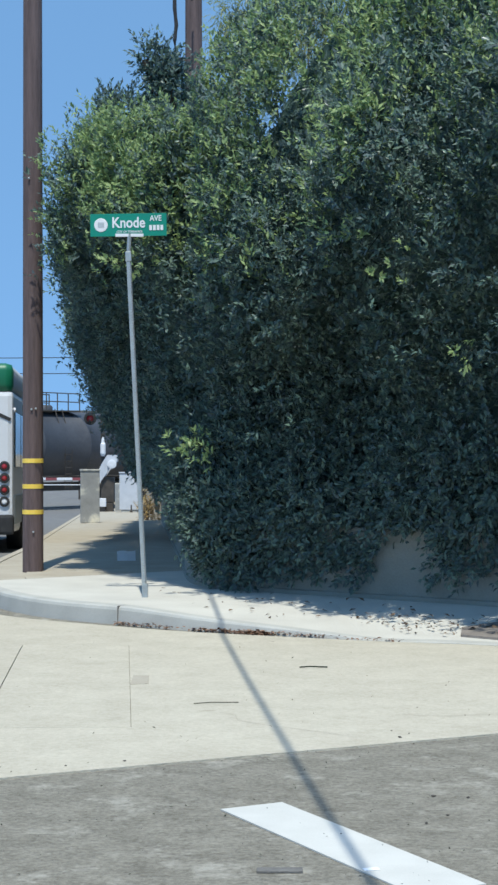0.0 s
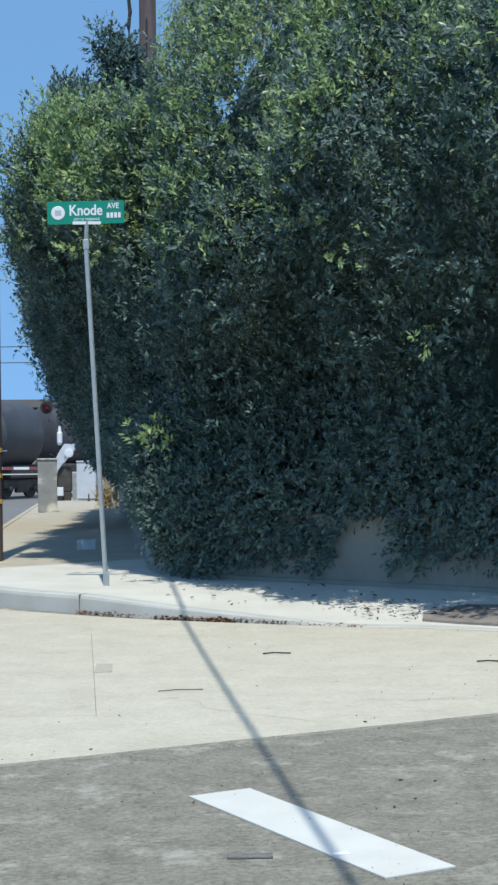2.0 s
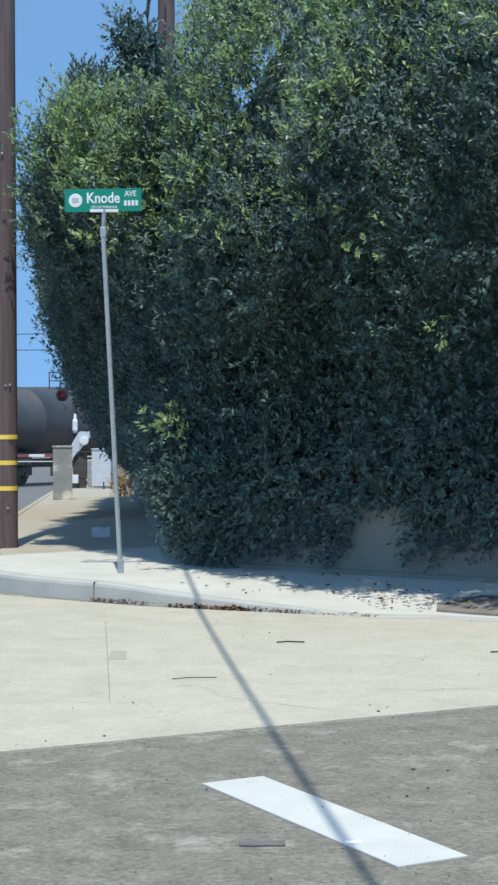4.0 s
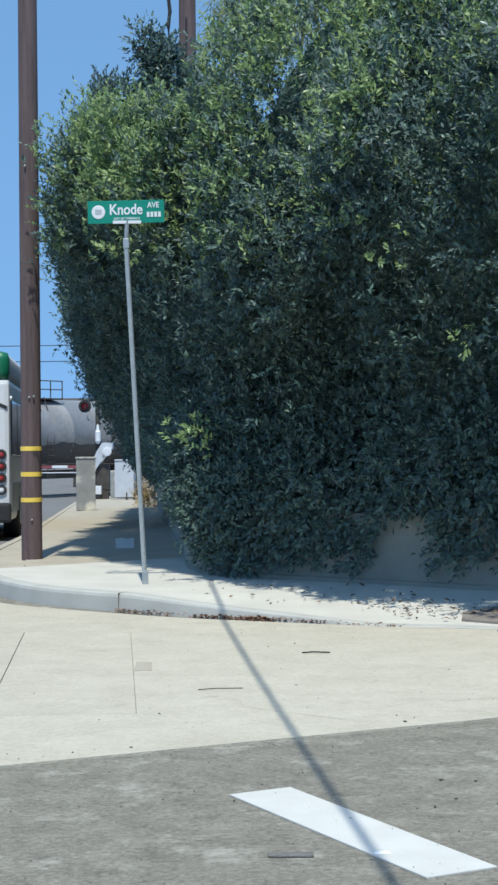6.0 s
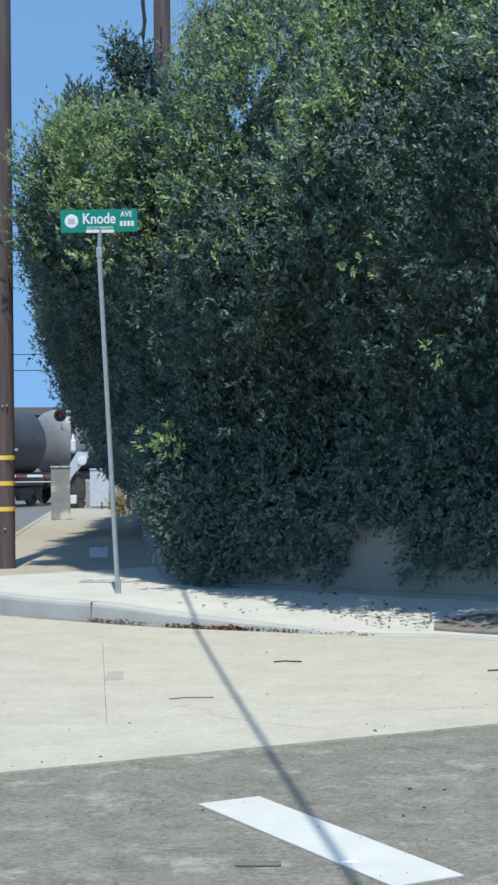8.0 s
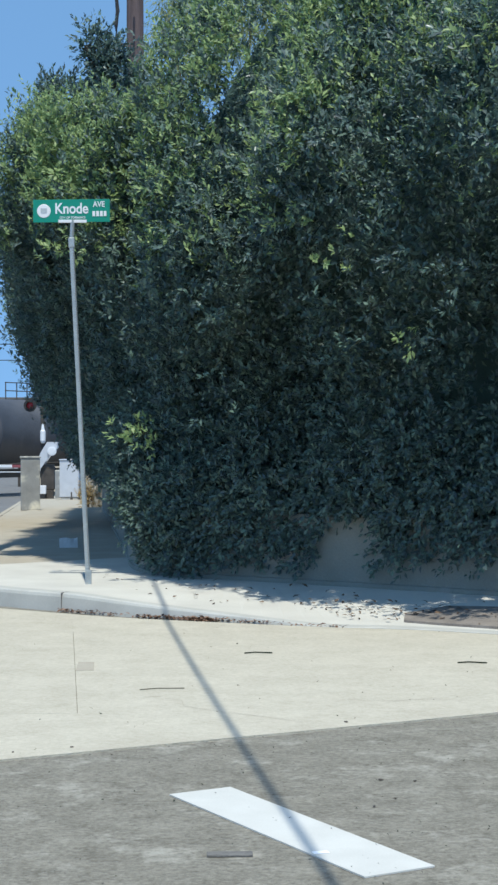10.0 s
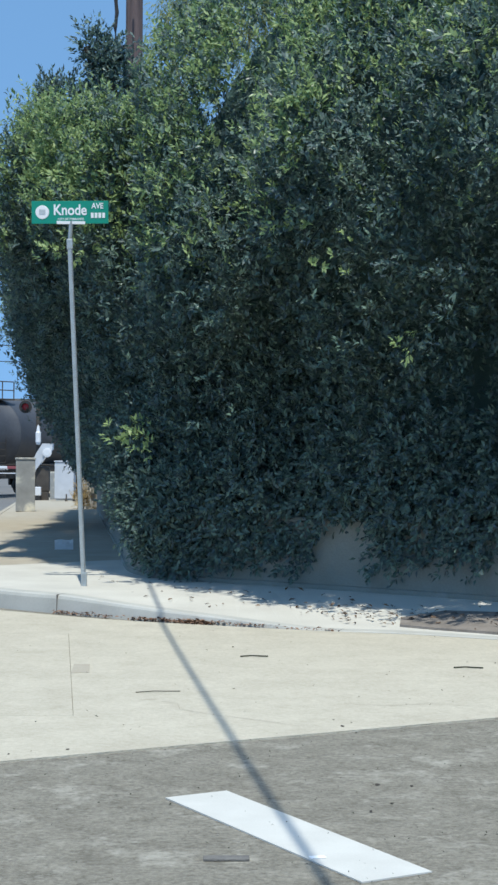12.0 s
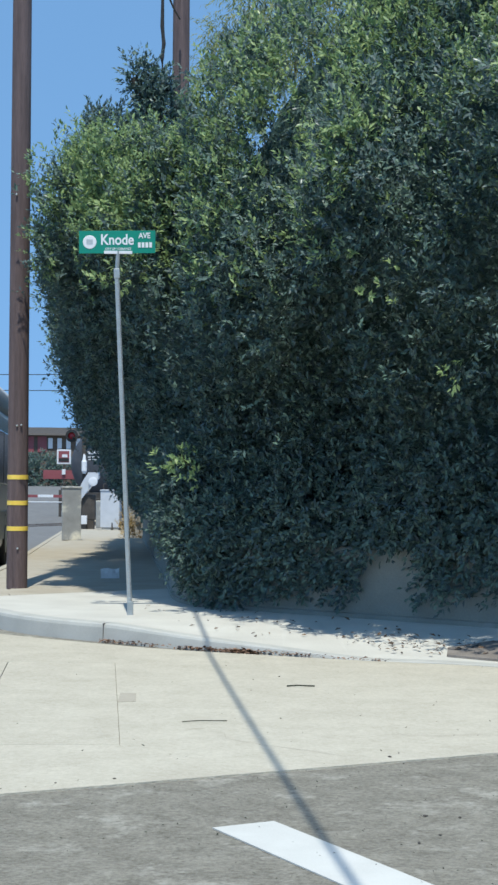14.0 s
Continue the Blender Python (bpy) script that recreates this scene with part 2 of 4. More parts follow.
sheet("road", [(y, [(x, lie(y)) for x in (-60, -20, 0, 20, 60)]) for y in (-40, 0, 8, 14.0, 18.0)], ASPHALT, "worn grey asphalt of the crossing, patched")
sheet("road", [(y, [(kerb_x(y) - w, lie(y) + 0.002) for w in (13.0, 6.5, 0.0)]) for y in (18.0, 22, 30, 40, 50, 60, 70, 80, 96, 110, 130, 150, 260)], SIDE_ROAD, "grey asphalt side street running to the railway")

# ---- concrete apron, kerb, pavement ----
GUTTER = [(6.5, 11.2), (4.2, 12.6), (2.0, 14.05), (1.15, 14.36), (0.4, 14.75), (-0.2, 15.06), (-0.7, 15.4), (-1.23, 15.86), (-1.75, 16.33),
          (-2.15, 16.85), (-2.55, 17.65), (-2.95, 18.9), (-3.2, 20.6), (-3.38, 23.0), (-3.58, 27.0)] + [(kerb_x(y), float(y)) for y in (30, 36, 42, 50, 58, 66, 74)]
WALL_LINE = [(6.5, 11.9), (4.2, 13.9), (2.23, 15.67), (1.1, 16.6), (0.55, 17.05), (0.1, 17.42), (-0.2, 17.68), (-0.42, 17.95), (-0.55, 18.3),
             (-0.65, 18.8), (-0.72, 19.6), (-0.78, 20.6), (-0.84, 21.6), (-0.95, 23.4), (-1.17, 27.0)] + [(-1.35 - 0.06 * (y - 30), float(y)) for y in (30, 36, 42, 50, 58, 66, 74)]
EDGE = ((-1.2, 8.43), (1.38, 9.7))        # straight joint between asphalt and concrete


def edge_y(x):
    return EDGE[0][1] + (x - EDGE[0][0]) * (EDGE[1][1] - EDGE[0][1]) / (EDGE[1][0] - EDGE[0][0])


def gutter_y(x):
    for (xa, ya), (xb, yb) in zip(GUTTER, GUTTER[1:]):
        if xb <= x <= xa:
            return yb + (ya - yb) * (x - xb) / (xa - xb)
    return GUTTER[10][1] if x < 0 else GUTTER[0][1]


def kerb_h(x, y):
    """Kerb height: full on the corner, sloping down to nothing at the ramp."""
    return max(0.012, min(0.17, 0.17 * (1.25 - x) / 2.3)) if y < 16.2 else 0.17


def apron():
    """The cream concrete apron in cast slabs, with open joints."""
    ap = thing("pavement", Matrix(), "cream cast concrete apron beside the kerb, joints open", "pavement", kind="structure")
    def joint_at(x12, y):            # joints lean slightly with depth
        return x12 + (y - 12.0) * -0.072
    joints = [-7.6, -5.2, -3.0, -1.67, -0.815, 2.9, 6.0]
    g = 0.0035
    def slab(xa, xb, low, high, n=10):
        lo, hi = [], []
        for i in range(n + 1):
            x = xa + (xb - xa) * i / n
            y0, y1 = low(x), high(x)
            lo.append((joint_at(x, y0), y0))
            hi.append((joint_at(x, y1), y1))
        part("slab", prism(bmesh.new(), lo + hi[::-1], -0.05, 0.012), CONCRETE, ap)
    kerb_side = lambda x: gutter_y(x) - 0.02
    near = lambda x: 9.87 + 0.03 * x
    far = lambda x: 14.0 - 0.05 * x
    last = -0.815
    slab(-7.6, last, edge_y, lambda x: max(edge_y(x) + 0.02, near(x) - g), 20)
    slab(-7.6, last, lambda x: far(x) + g, kerb_side, 20)
    for a, b in zip(joints, joints[1:]):
        if b <= last:
            slab(a + g, b - g, lambda x: near(x) + g, lambda x: far(x) - g)
    slab(last, 2.9, edge_y, kerb_side, 20)
    slab(2.9, 6.0, edge_y, kerb_side)
    bm = prism(bmesh.new(), [(-0.79, 11.65), (-0.67, 11.68), (-0.69, 12.1), (-0.8, 12.12)], 0.0, 0.015)
    part("repair_patch", bm, OLD_WALK, ap, "small grey repair patch")
    return ap


apron()


def strip(name, line_a, line_b, za, zb, material, parent=None, label="", drop=0.0):
    """A surface between two plan lines of equal length."""
    bm = bmesh.new()
    va = [bm.verts.new((x, y, za(x, y))) for x, y in line_a]
    vb = [bm.verts.new((x, y, zb(x, y))) for x, y in line_b]
    for i in range(len(va) - 1):
        bm.faces.new((va[i], vb[i], vb[i + 1], va[i + 1]))
    if drop:
        low = [bm.verts.new(v.co - Vector((0, 0, drop))) for v in va]
        for i in range(len(va) - 1):
            bm.faces.new((low[i], va[i], va[i + 1], low[i + 1]))
    bmesh.ops.recalc_face_normals(bm, faces=bm.faces[:])
    return part(name, bm, material, parent, label)


def inward(line, other, d):
    out = []
    for (x, y), (u, v) in zip(line, other):
        n = Vector((u - x, v - y)).normalized() * d
        out.append((x + n.x, y + n.y))
    return out


def smooth_line(line, k=4):
    """Catmull-Rom through the plan points."""
    p = [Vector(q) for q in line]
    out = []
    for i in range(len(p) - 1):
        a, b, c, d = p[max(i - 1, 0)], p[i], p[i + 1], p[min(i + 2, len(p) - 1)]
        for j in range(k):
            t = j / k
            out.append(tuple(0.5 * ((2 * b) + (c - a) * t + (2 * a - 5 * b + 4 * c - d) * t * t + (3 * b - a - 3 * c + d) * t ** 3)))
    out.append(tuple(p[-1]))
    return out


G, W = smooth_line(GUTTER), smooth_line(WALL_LINE)


def kerb_top(x, y):
    return lie(y) + kerb_h(x, y)


def walk_top(x, y):
    return lie(y) + 0.17


def pavement():
    corner = thing("pavement", Matrix(), "pale new concrete corner pavement with a rounded kerb", "pavement", kind="structure")
    n = 4 * 11 + 1        # new concrete up to behind the wooden pole
    bm = bmesh.new()
    rings = []
    for (x, y), (u, v) in zip(G, W):
        d = Vector((u - x, v - y, 0)).normalized()
        h, z = kerb_h(x, y), lie(y)
        p = Vector((x, y, z))
        rings.append([bm.verts.new(q) for q in (p + Vector((0, 0, -0.1)), p + Vector((0, 0, 0.004)), p + d * 0.012 + Vector((0, 0, h * 0.78)), p + d * 0.022 + Vector((0, 0, h * 0.93)), p + d * 0.045 + Vector((0, 0, h)), p + d * 0.16 + Vector((0, 0, h + 0.002)), p + d * 0.16 + Vector((0, 0, -0.1)))])
    co = [[v.co.copy() for v in ring] for ring in rings]
    bm.free()
    for lo, hi, mat, lab in ((0, n - 1, CURB, "grey concrete kerb face sloping down to a ramp"), (n - 1, len(co) - 1, OLD_WALK, "old tan concrete kerb")):
        bm = bmesh.new()
        rings = [[bm.verts.new(c) for c in ring] for ring in co[lo:hi + 1]]
        for a, c in zip(rings, rings[1:]):
            for k in range(6):
                bm.faces.new((a[k], c[k], c[k + 1], a[k + 1]))
        bmesh.ops.recalc_face_normals(bm, faces=bm.faces[:])
        part("kerb", bm, mat, corner, lab)
    for gx_, gy_ in ((-1.19, 15.83), (1.22, 14.33), (-2.72, 18.2)):
        d = Vector((0.45, 0.9, 0)).normalized()
        bm = box(bmesh.new(), 0.005, 0.164, 0.2, Matrix.Translation((gx_ + 0.075 * d.x, gy_ + 0.075 * d.y, kerb_h(gx_, gy_) - 0.098)) @ pose(0, 0, 0, 0, 0, -24))
        part("joint", bm, ASPHALT_DARK, corner, "dark open kerb joint")
    inner = inward(G, W, 0.164)
    front, back = inner[:n], W[:n]
    strip("slab", front, back, kerb_top, walk_top, SIDEWALK, corner, "pale concrete corner slab dusted with fallen leaves")
    old = thing("pavement", Matrix(), "old tan concrete pavement in the hedge's shade", "pavement", kind="structure")
    # older slabs along the side street, with a bare strip at the kerb
    mid = inward(G, W, 0.62)
    i = n - 1
    while i < len(G) - 1:
        j = min(i + 3, len(G) - 1)
        a = [(x, y) for x, y in mid[i:j + 1]]
        b = [(x, y) for x, y in W[i:j + 1]]
        cut = 0.012
        a[0] = (a[0][0], a[0][1] + cut)
        b[0] = (b[0][0], b[0][1] + cut)
        strip("slab", a, b, walk_top, walk_top, OLD_WALK, old)
        i = j
    strip("verge", inner[n - 1:], mid[n - 1:], lambda x, y: kerb_top(x, y) - 0.006, lambda x, y: kerb_top(x, y) - 0.012, OLD_WALK, old, "narrow old concrete strip at the kerb")


pavement()


def garden_wall():
    bm = bmesh.new()
    rings = []
    for i, (x, y) in enumerate(W):
        a, b = Vector(W[max(i - 1, 0)]), Vector(W[min(i + 1, len(W) - 1)])
        d = (b - a).normalized()
        nrm = Vector((d.y, -d.x))      # towards the garden
        z = lie(y) + 0.1
        p = Vector((x, y))
        rings.append([bm.verts.new((*(p + nrm * o), z + h)) for o, h in ((0, 0), (0.0, 0.11), (0.02, 0.12), (0.02, 0.72), (0.03, 0.74), (0.18, 0.74), (0.18, 0))])
    for a, b in zip(rings, rings[1:]):
        for k in range(6):
            bm.faces.new((a[k], b[k], b[k + 1], a[k + 1]))
    bm.faces.new(rings[0])
    bm.faces.new(rings[-1])
    bmesh.ops.recalc_face_normals(bm, faces=bm.faces[:])
    tagged(part("wall_garden", bm, WALL), "low grey plastered garden wall under the hedge", "wall", kind="structure")
    # earth that the wall holds back
    inner = inward(W, [(x + 3.0, y + 3.0) for x, y in W], 0.19)
    far = [(x + 4.5, y + 4.0) for x, y in W]
    bed = strip("verge", inner, far, lambda x, y: lie(y) + 0.66, lambda x, y: lie(y) + 0.66, DIRT)
    tagged(bed, "bare earth bed behind the garden wall", "soil", kind="structure")


garden_wall()


def pit_top(x, y):
    g, w = gutter_y(x), 15.67 - (x - 2.23) * 0.88
    k = kerb_h(x, g)
    return k + (0.17 - k) * max(0.0, min(1.0, (y - g) / (w - g))) + 0.006


def dirt_patch():
    bm = prism(bmesh.new(), [(1.75, 14.5), (2.0, 14.32), (2.6, 13.9), (4.5, 12.75), (4.7, 13.1), (2.7, 14.75), (2.2, 15.02), (1.8, 14.82)], -0.05, pit_top)
    tagged(part("tree_pit", bm, PATCH), "brown patched asphalt strip in the pavement", "patch", kind="structure")


def road_mark():
    a, b = Vector((-0.121, 7.6)), Vector((0.148, 7.75))
    d = Vector((0.70, -1.46)).normalized()
    L = 1.63
    bm = prism(bmesh.new(), [tuple(a), tuple(a + d * L), tuple(b + d * L), tuple(b)], 0.001, 0.007)
    tagged(part("road_marking", bm, PAINT_WHITE), "thick white painted line on worn asphalt", "road marking", kind="structure")


dirt_patch()
road_mark()


def leaf_litter():
    """Fallen leaves on the pavement and packed along the gutter, grit on the concrete."""
    rng = np.random.default_rng(11)
    gx = np.array([p[0] for p in G[:44]])
    gy = np.array([p[1] for p in G[:44]])
    order = np.argsort(gx)
    def flat(x, y, z, size, name, material, label, tilt=0.25):
        n = len(x)
        a = rng.uniform(0, 2 * math.pi, n)
        along_ = np.column_stack([np.cos(a), np.sin(a), rng.normal(0, tilt, n)])
        nrm = np.column_stack([rng.normal(0, tilt, n), rng.normal(0, tilt, n), np.ones(n)])
        sz = rng.uniform(0.6, 1.2, n) * size
        me = leaf_mesh(name, np.column_stack([x, y, z]), unit(along_), unit(nrm), sz, sz * 0.45)
        return tagged(finish(name, me, material), label, "leaf litter", kind="stuff")
    xs = np.concatenate([rng.uniform(-1.2, -0.65, 90), rng.normal(0.05, 0.1, 330), rng.normal(-0.3, 0.12, 110), rng.uniform(0.3, 1.2, 70)])
    ys = np.interp(xs, gx[order], gy[order]) - np.abs(rng.normal(0, 0.034, len(xs))) - 0.012
    flat(xs, ys, 0.014 + rng.uniform(0, 0.022, len(xs)), 0.05, "gutter_litter", LEAF_BROWN, "brown dead leaves packed along the gutter", 0.25)
    x = np.concatenate([rng.uniform(0.9, 3.2, 170), rng.uniform(-0.9, 1.5, 45)])
    g = np.interp(x, gx[order], gy[order])
    w = np.interp(x, [p[0] for p in WALL_LINE[:9]][::-1], [p[1] for p in WALL_LINE[:9]][::-1])
    f = np.clip(np.concatenate([rng.normal(0.42, 0.13, 170), rng.uniform(0.2, 0.9, 45)]), 0.1, 0.95)
    k = np.array([kerb_h(a, b) for a, b in zip(x, g)])
    flat(x, g + (w - g) * f, k + (0.17 - k) * f + 0.012, 0.065, "fallen_leaves", LEAF_DRY, "dark dry leaves scattered on the pale pavement", 0.3)
    x = rng.uniform(-2.2, 3.0, 80)
    lo, hi = np.array([edge_y(v) for v in x]), np.array([gutter_y(v) for v in x])
    f = rng.beta(1.0, 1.3, 80)
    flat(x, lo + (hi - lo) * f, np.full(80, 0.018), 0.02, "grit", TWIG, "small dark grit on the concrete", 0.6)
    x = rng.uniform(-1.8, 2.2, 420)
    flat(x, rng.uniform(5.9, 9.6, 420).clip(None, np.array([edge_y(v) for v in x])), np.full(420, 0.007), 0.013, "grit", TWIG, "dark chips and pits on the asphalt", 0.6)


def loose_bits():
    def twig(x, y, z, length, turn, label, r=0.0055):
        bm = bmesh.new()
        tube(bm, [(-length / 2, 0, 0.008), (-length * 0.1, 0.006, 0.012), (length * 0.2, -0.004, 0.01), (length / 2, 0.005, 0.007)], r, 6)
        ob = tagged(part("twig", bm, TWIG), label, "twig")
        ob.matrix_world = pose(x, y, z, 0, 0, turn)
    twig(0.46, 12.52, 0.013, 0.2, 4, "short dark broken twig lying on the concrete")
    twig(1.9, 11.9, 0.013, 0.2, -4, "short dark twig lying on the concrete")
    twig(-0.2, 10.75, 0.01, 0.28, 12, "thin dry twig lying on the concrete", 0.0028)
    # chips broken out of the asphalt, a paper scrap, and cracks in the apron
    for i, (x, y, size) in enumerate(((0.833, 7.895, 0.017), (0.985, 7.864, 0.014), (0.743, 7.322, 0.016), (0.816, 9.465, 0.02), (0.85, 7.48, 0.011), (-0.62, 8.75, 0.013), (-0.9, 8.62, 0.011))):
        bm = bmesh.new()
        lathe(bm, [(0, -0.004), (size * 0.5, 0.0), (size * 0.42, size * 0.2), (size * 0.2, size * 0.3), (0, size * 0.32)], 7)
        bmesh.ops.transform(bm, matrix=Matrix.Diagonal((1.6, 0.8, 1, 1)), verts=bm.verts[:])
        ob = tagged(part("asphalt_chip", bm, IRON), "small dark broken chip of asphalt lying loose", "stone", "loose chips on the road")
        ob.matrix_world = pose(x, y, 0.004 if y < edge_y(x) else 0.014, 0, 0, 40 * i)
    bm = box(bmesh.new(), 0.06, 0.035, 0.003, pose(0, 0, 0.0015), 0.001)
    ob = tagged(part("paper_scrap", bm, PAPER), "tiny white paper scrap beside the painted line", "paper")
    ob.matrix_world = pose(0.455, 6.49, 0.008, 0, 0, 12)
    bm = bmesh.new()
    for line in (((-0.18, 10.396), (-0.079, 10.3), (-0.066, 10.081), (0.031, 9.97), (0.176, 9.838), (0.335, 9.709), (0.583, 9.482)), ((0.9, 10.3), (1.15, 10.22), (1.4, 10.3), (1.75, 10.18))):
        for (xa, ya), (xb, yb) in zip(line, line[1:]):
            n = Vector((ya - yb, xb - xa)).normalized() * 0.0025
            q = [bm.verts.new((x, y, 0.0132)) for x, y in ((xa - n.x, ya - n.y), (xb - n.x, yb - n.y), (xb + n.x, yb + n.y), (xa + n.x, ya + n.y))]
            bm.faces.new(q)
    tagged(part("crack", bm, OLD_WALK), "fine branching crack in the cream concrete", "crack", kind="structure")
    bm = box(bmesh.new(), 0.17, 0.06, 0.008, pose(0, 0, 0.004), 0.002)
    bmesh.ops.transform(bm, matrix=Matrix.Shear("XY", 4, (0.3, 0)), verts=bm.verts[:])
    ob = tagged(part("rubber_strip", bm, ASPHALT_DARK), "flat dark scrap of rubber lying on the asphalt", "scrap")
    ob.matrix_world = pose(0.115, 6.49, 0.002)
    bm = bmesh.new()
    n = 5
    grid = [[bm.verts.new((0.24 * i / n - 0.12, 0.19 * j / n - 0.095, 0.012 + 0.012 * math.sin(i * 1.7 + j) * (j / n))) for i in range(n + 1)] for j in range(n + 1)]
    for j in range(n):
        for i in range(n):
            bm.faces.new((grid[j][i], grid[j][i + 1], grid[j + 1][i + 1], grid[j + 1][i]))
    bmesh.ops.solidify(bm, geom=bm.faces[:], thickness=0.003)
    ob = tagged(part("paper_sheet", bm, PAPER), "white paper sheet propped up on the shaded pavement", "paper")
    ob.matrix_world = pose(-1.6, 22.75, lie(22.8) + 0.215, 48, 0, 6)


# ---- foliage ----
def leaf_mesh(name, base, along, normal, length, width):
    """One mesh of many small folded leaves; arrays of n rows."""
    n = len(base)
    side = np.cross(along, normal)
    side /= np.linalg.norm(side, axis=1, keepdims=True) + 1e-9
    up = np.cross(side, along)
    L, Wd = length[:, None], width[:, None]
    v = np.empty((n, 5, 3))
    v[:, 0] = base
    v[:, 1] = base + along * L * 0.45 + side * Wd * 0.5 + up * Wd * 0.12
    v[:, 2] = base + along * L - up * L * 0.12
    v[:, 3] = base + along * L * 0.45 - side * Wd * 0.5 + up * Wd * 0.12
    v[:, 4] = base + along * L * 0.5 - up * Wd * 0.06
    tri = np.array([[0, 4, 1], [1, 4, 2], [2, 4, 3], [3, 4, 0]])
    f = (np.arange(n)[:, None, None] * 5 + tri[None]).reshape(-1, 3)
    me = bpy.data.meshes.new(name)
    me.vertices.add(n * 5)
    me.vertices.foreach_set("co", v.reshape(-1))
    me.loops.add(len(f) * 3)
    me.loops.foreach_set("vertex_index", f.reshape(-1).astype(np.int32))
    me.polygons.add(len(f))
    me.polygons.foreach_set("loop_start", np.arange(0, len(f) * 3, 3, dtype=np.int32))
    me.polygons.foreach_set("loop_total", np.full(len(f), 3, dtype=np.int32))
    me.update(calc_edges=True)
    return me


def unit(a):
    return a / (np.linalg.norm(a, axis=1, keepdims=True) + 1e-9)


def shoots(rng, pos, direction, leaves, length, leaf_len, leaf_wid, droop=0.0):
    """Leaves set round shoots; returns the arrays for leaf_mesh."""
    n = len(pos)
    k = np.repeat(np.arange(n), leaves)
    f = np.tile((np.arange(leaves) + 0.5) / leaves, n)
    d = direction[k]
    base = pos[k] + d * (f * length[k])[:, None] + rng.normal(0, 0.008, (len(k), 3))
    rad = unit(np.cross(d, rng.normal(0, 1, (len(k), 3))))
    spread = (1.05 - 0.75 * f)[:, None]
    along = unit(d * (0.55 + 0.5 * f)[:, None] + rad * spread + np.array([0, 0, -droop]))
    nrm = unit(d * 0.5 - rad * 0.55 + np.array([0, -0.4, 0.75]) + rng.normal(0, 0.33, (len(k), 3)))
    size = rng.uniform(0.65, 1.15, len(k)) * (1.05 - 0.35 * f)
    return base, along, nrm, leaf_len * size, leaf_wid * size


BASE = np.array(WALL_LINE[1:19])
BELLY = np.array([(4.2, 12.1), (2.1, 13.55), (1.0, 14.62), (0.5, 15.1), (0.1, 15.6), (-0.2, 16.1), (-0.46, 16.7), (-0.82, 17.4),
                  (-1.3, 18.1), (-1.7, 18.9), (-2.0, 19.6), (-2.08, 20.6), (-2.22, 22.3), (-2.48, 26.0), (-2.62, 29.0), (-2.6, 34.0), (-2.95, 40.0), (-3.2, 47.0)])
TOP = np.array([6.8, 6.8, 6.75, 6.3, 5.75, 5.15, 4.95, 5.1, 5.25, 5.35, 5.45, 5.5, 5.4, 5.0, 4.6, 4.5, 4.3, 4.0])
FOOT = np.array([0.42, 0.42, 0.4, 0.3, 0.24, 0.22, 0.26, 0.5, 0.8, 1.0, 1.05, 1.05, 1.1, 1.1, 1.1, 1.1, 1.1, 1.1])
LEVEL = np.array([0.0, 0.07, 0.16, 0.27, 0.40, 0.49, 0.55, 0.62, 0.70, 0.80, 0.90, 0.97, 1.0, 1.06])
OUT_FRONT = np.array([0.05, 0.08, 0.14, 0.26, 0.48, 0.82, 1.0, 0.98, 0.86, 0.66, 0.42, 0.1, -0.2, -1.2])
OUT_HANG = np.array([0.13, 0.22, 0.4, 0.62, 0.84, 0.95, 1.0, 1.05, 1.08, 1.08, 1.0, 0.82, 0.5, -0.7])
OUT_SIDE = np.array([0.0, 0.0, 0.03, 0.1, 0.34, 0.6, 0.78, 0.96, 1.16, 1.24, 1.12, 0.88, 0.5, -1.0])


def hedge_point(s, q):
    """Place on the hedge: s along its plan line (index), q the share of its height."""
    i = np.arange(len(BASE))
    b = np.stack([np.interp(s, i, BASE[:, 0]), np.interp(s, i, BASE[:, 1])], 1)
    y = np.stack([np.interp(s, i, BELLY[:, 0]), np.interp(s, i, BELLY[:, 1])], 1)
    side = np.clip((s - 4.0) / 4.0, 0, 1)
    hang = np.clip((s - 8.0) / 4.0, 0, 1)
    w = np.interp(q, LEVEL, OUT_FRONT) * (1 - side) + side * (np.interp(q, LEVEL, OUT_SIDE) * (1 - hang) + np.interp(q, LEVEL, OUT_HANG) * hang)
    p = b + (y - b) * w[:, None]
    hollow = (np.interp(q, [0, 0.2, 0.3, 0.46, 0.62, 0.74], [0, 0.0, 0.75, 0.85, 0.35, 0.0])) * np.interp(s, [2.5, 4.5, 9.0, 12.5], [0.1, 1, 1, 0])
    p = p + np.column_stack([0.12 * hollow, 0.4 * hollow])
    foot = np.interp(s, i, FOOT)
    z = foot + np.minimum(q, 1.0) * (np.interp(s, i, TOP) - foot)
    z += np.interp(p[:, 1], [22, 80], [0, -1.06])
    return np.column_stack([p, z])


def hedge_normal(s, q):
    e = 0.02
    a = hedge_point(s + e * 3, q) - hedge_point(s - e * 3, q)
    b = hedge_point(s, q + e) - hedge_point(s, q - e)
    return unit(np.cross(b, a))


def clumps(rng, pts, count, lo, hi, rise):
    """Rounded bulges over the surface: the height of each point under the nearest bulges."""
    c = pts[rng.integers(0, len(pts), count)]
    r = rng.uniform(lo, hi, count)
    h = np.zeros(len(pts))
    for ci, ri in zip(c, r):
        d2 = (((pts - ci) * np.array([1, 1, 0.62])) ** 2).sum(1) / ri ** 2
        m = d2 < 1
        h[m] = np.maximum(h[m], rise * ri * np.sqrt(1 - d2[m]))
    return h


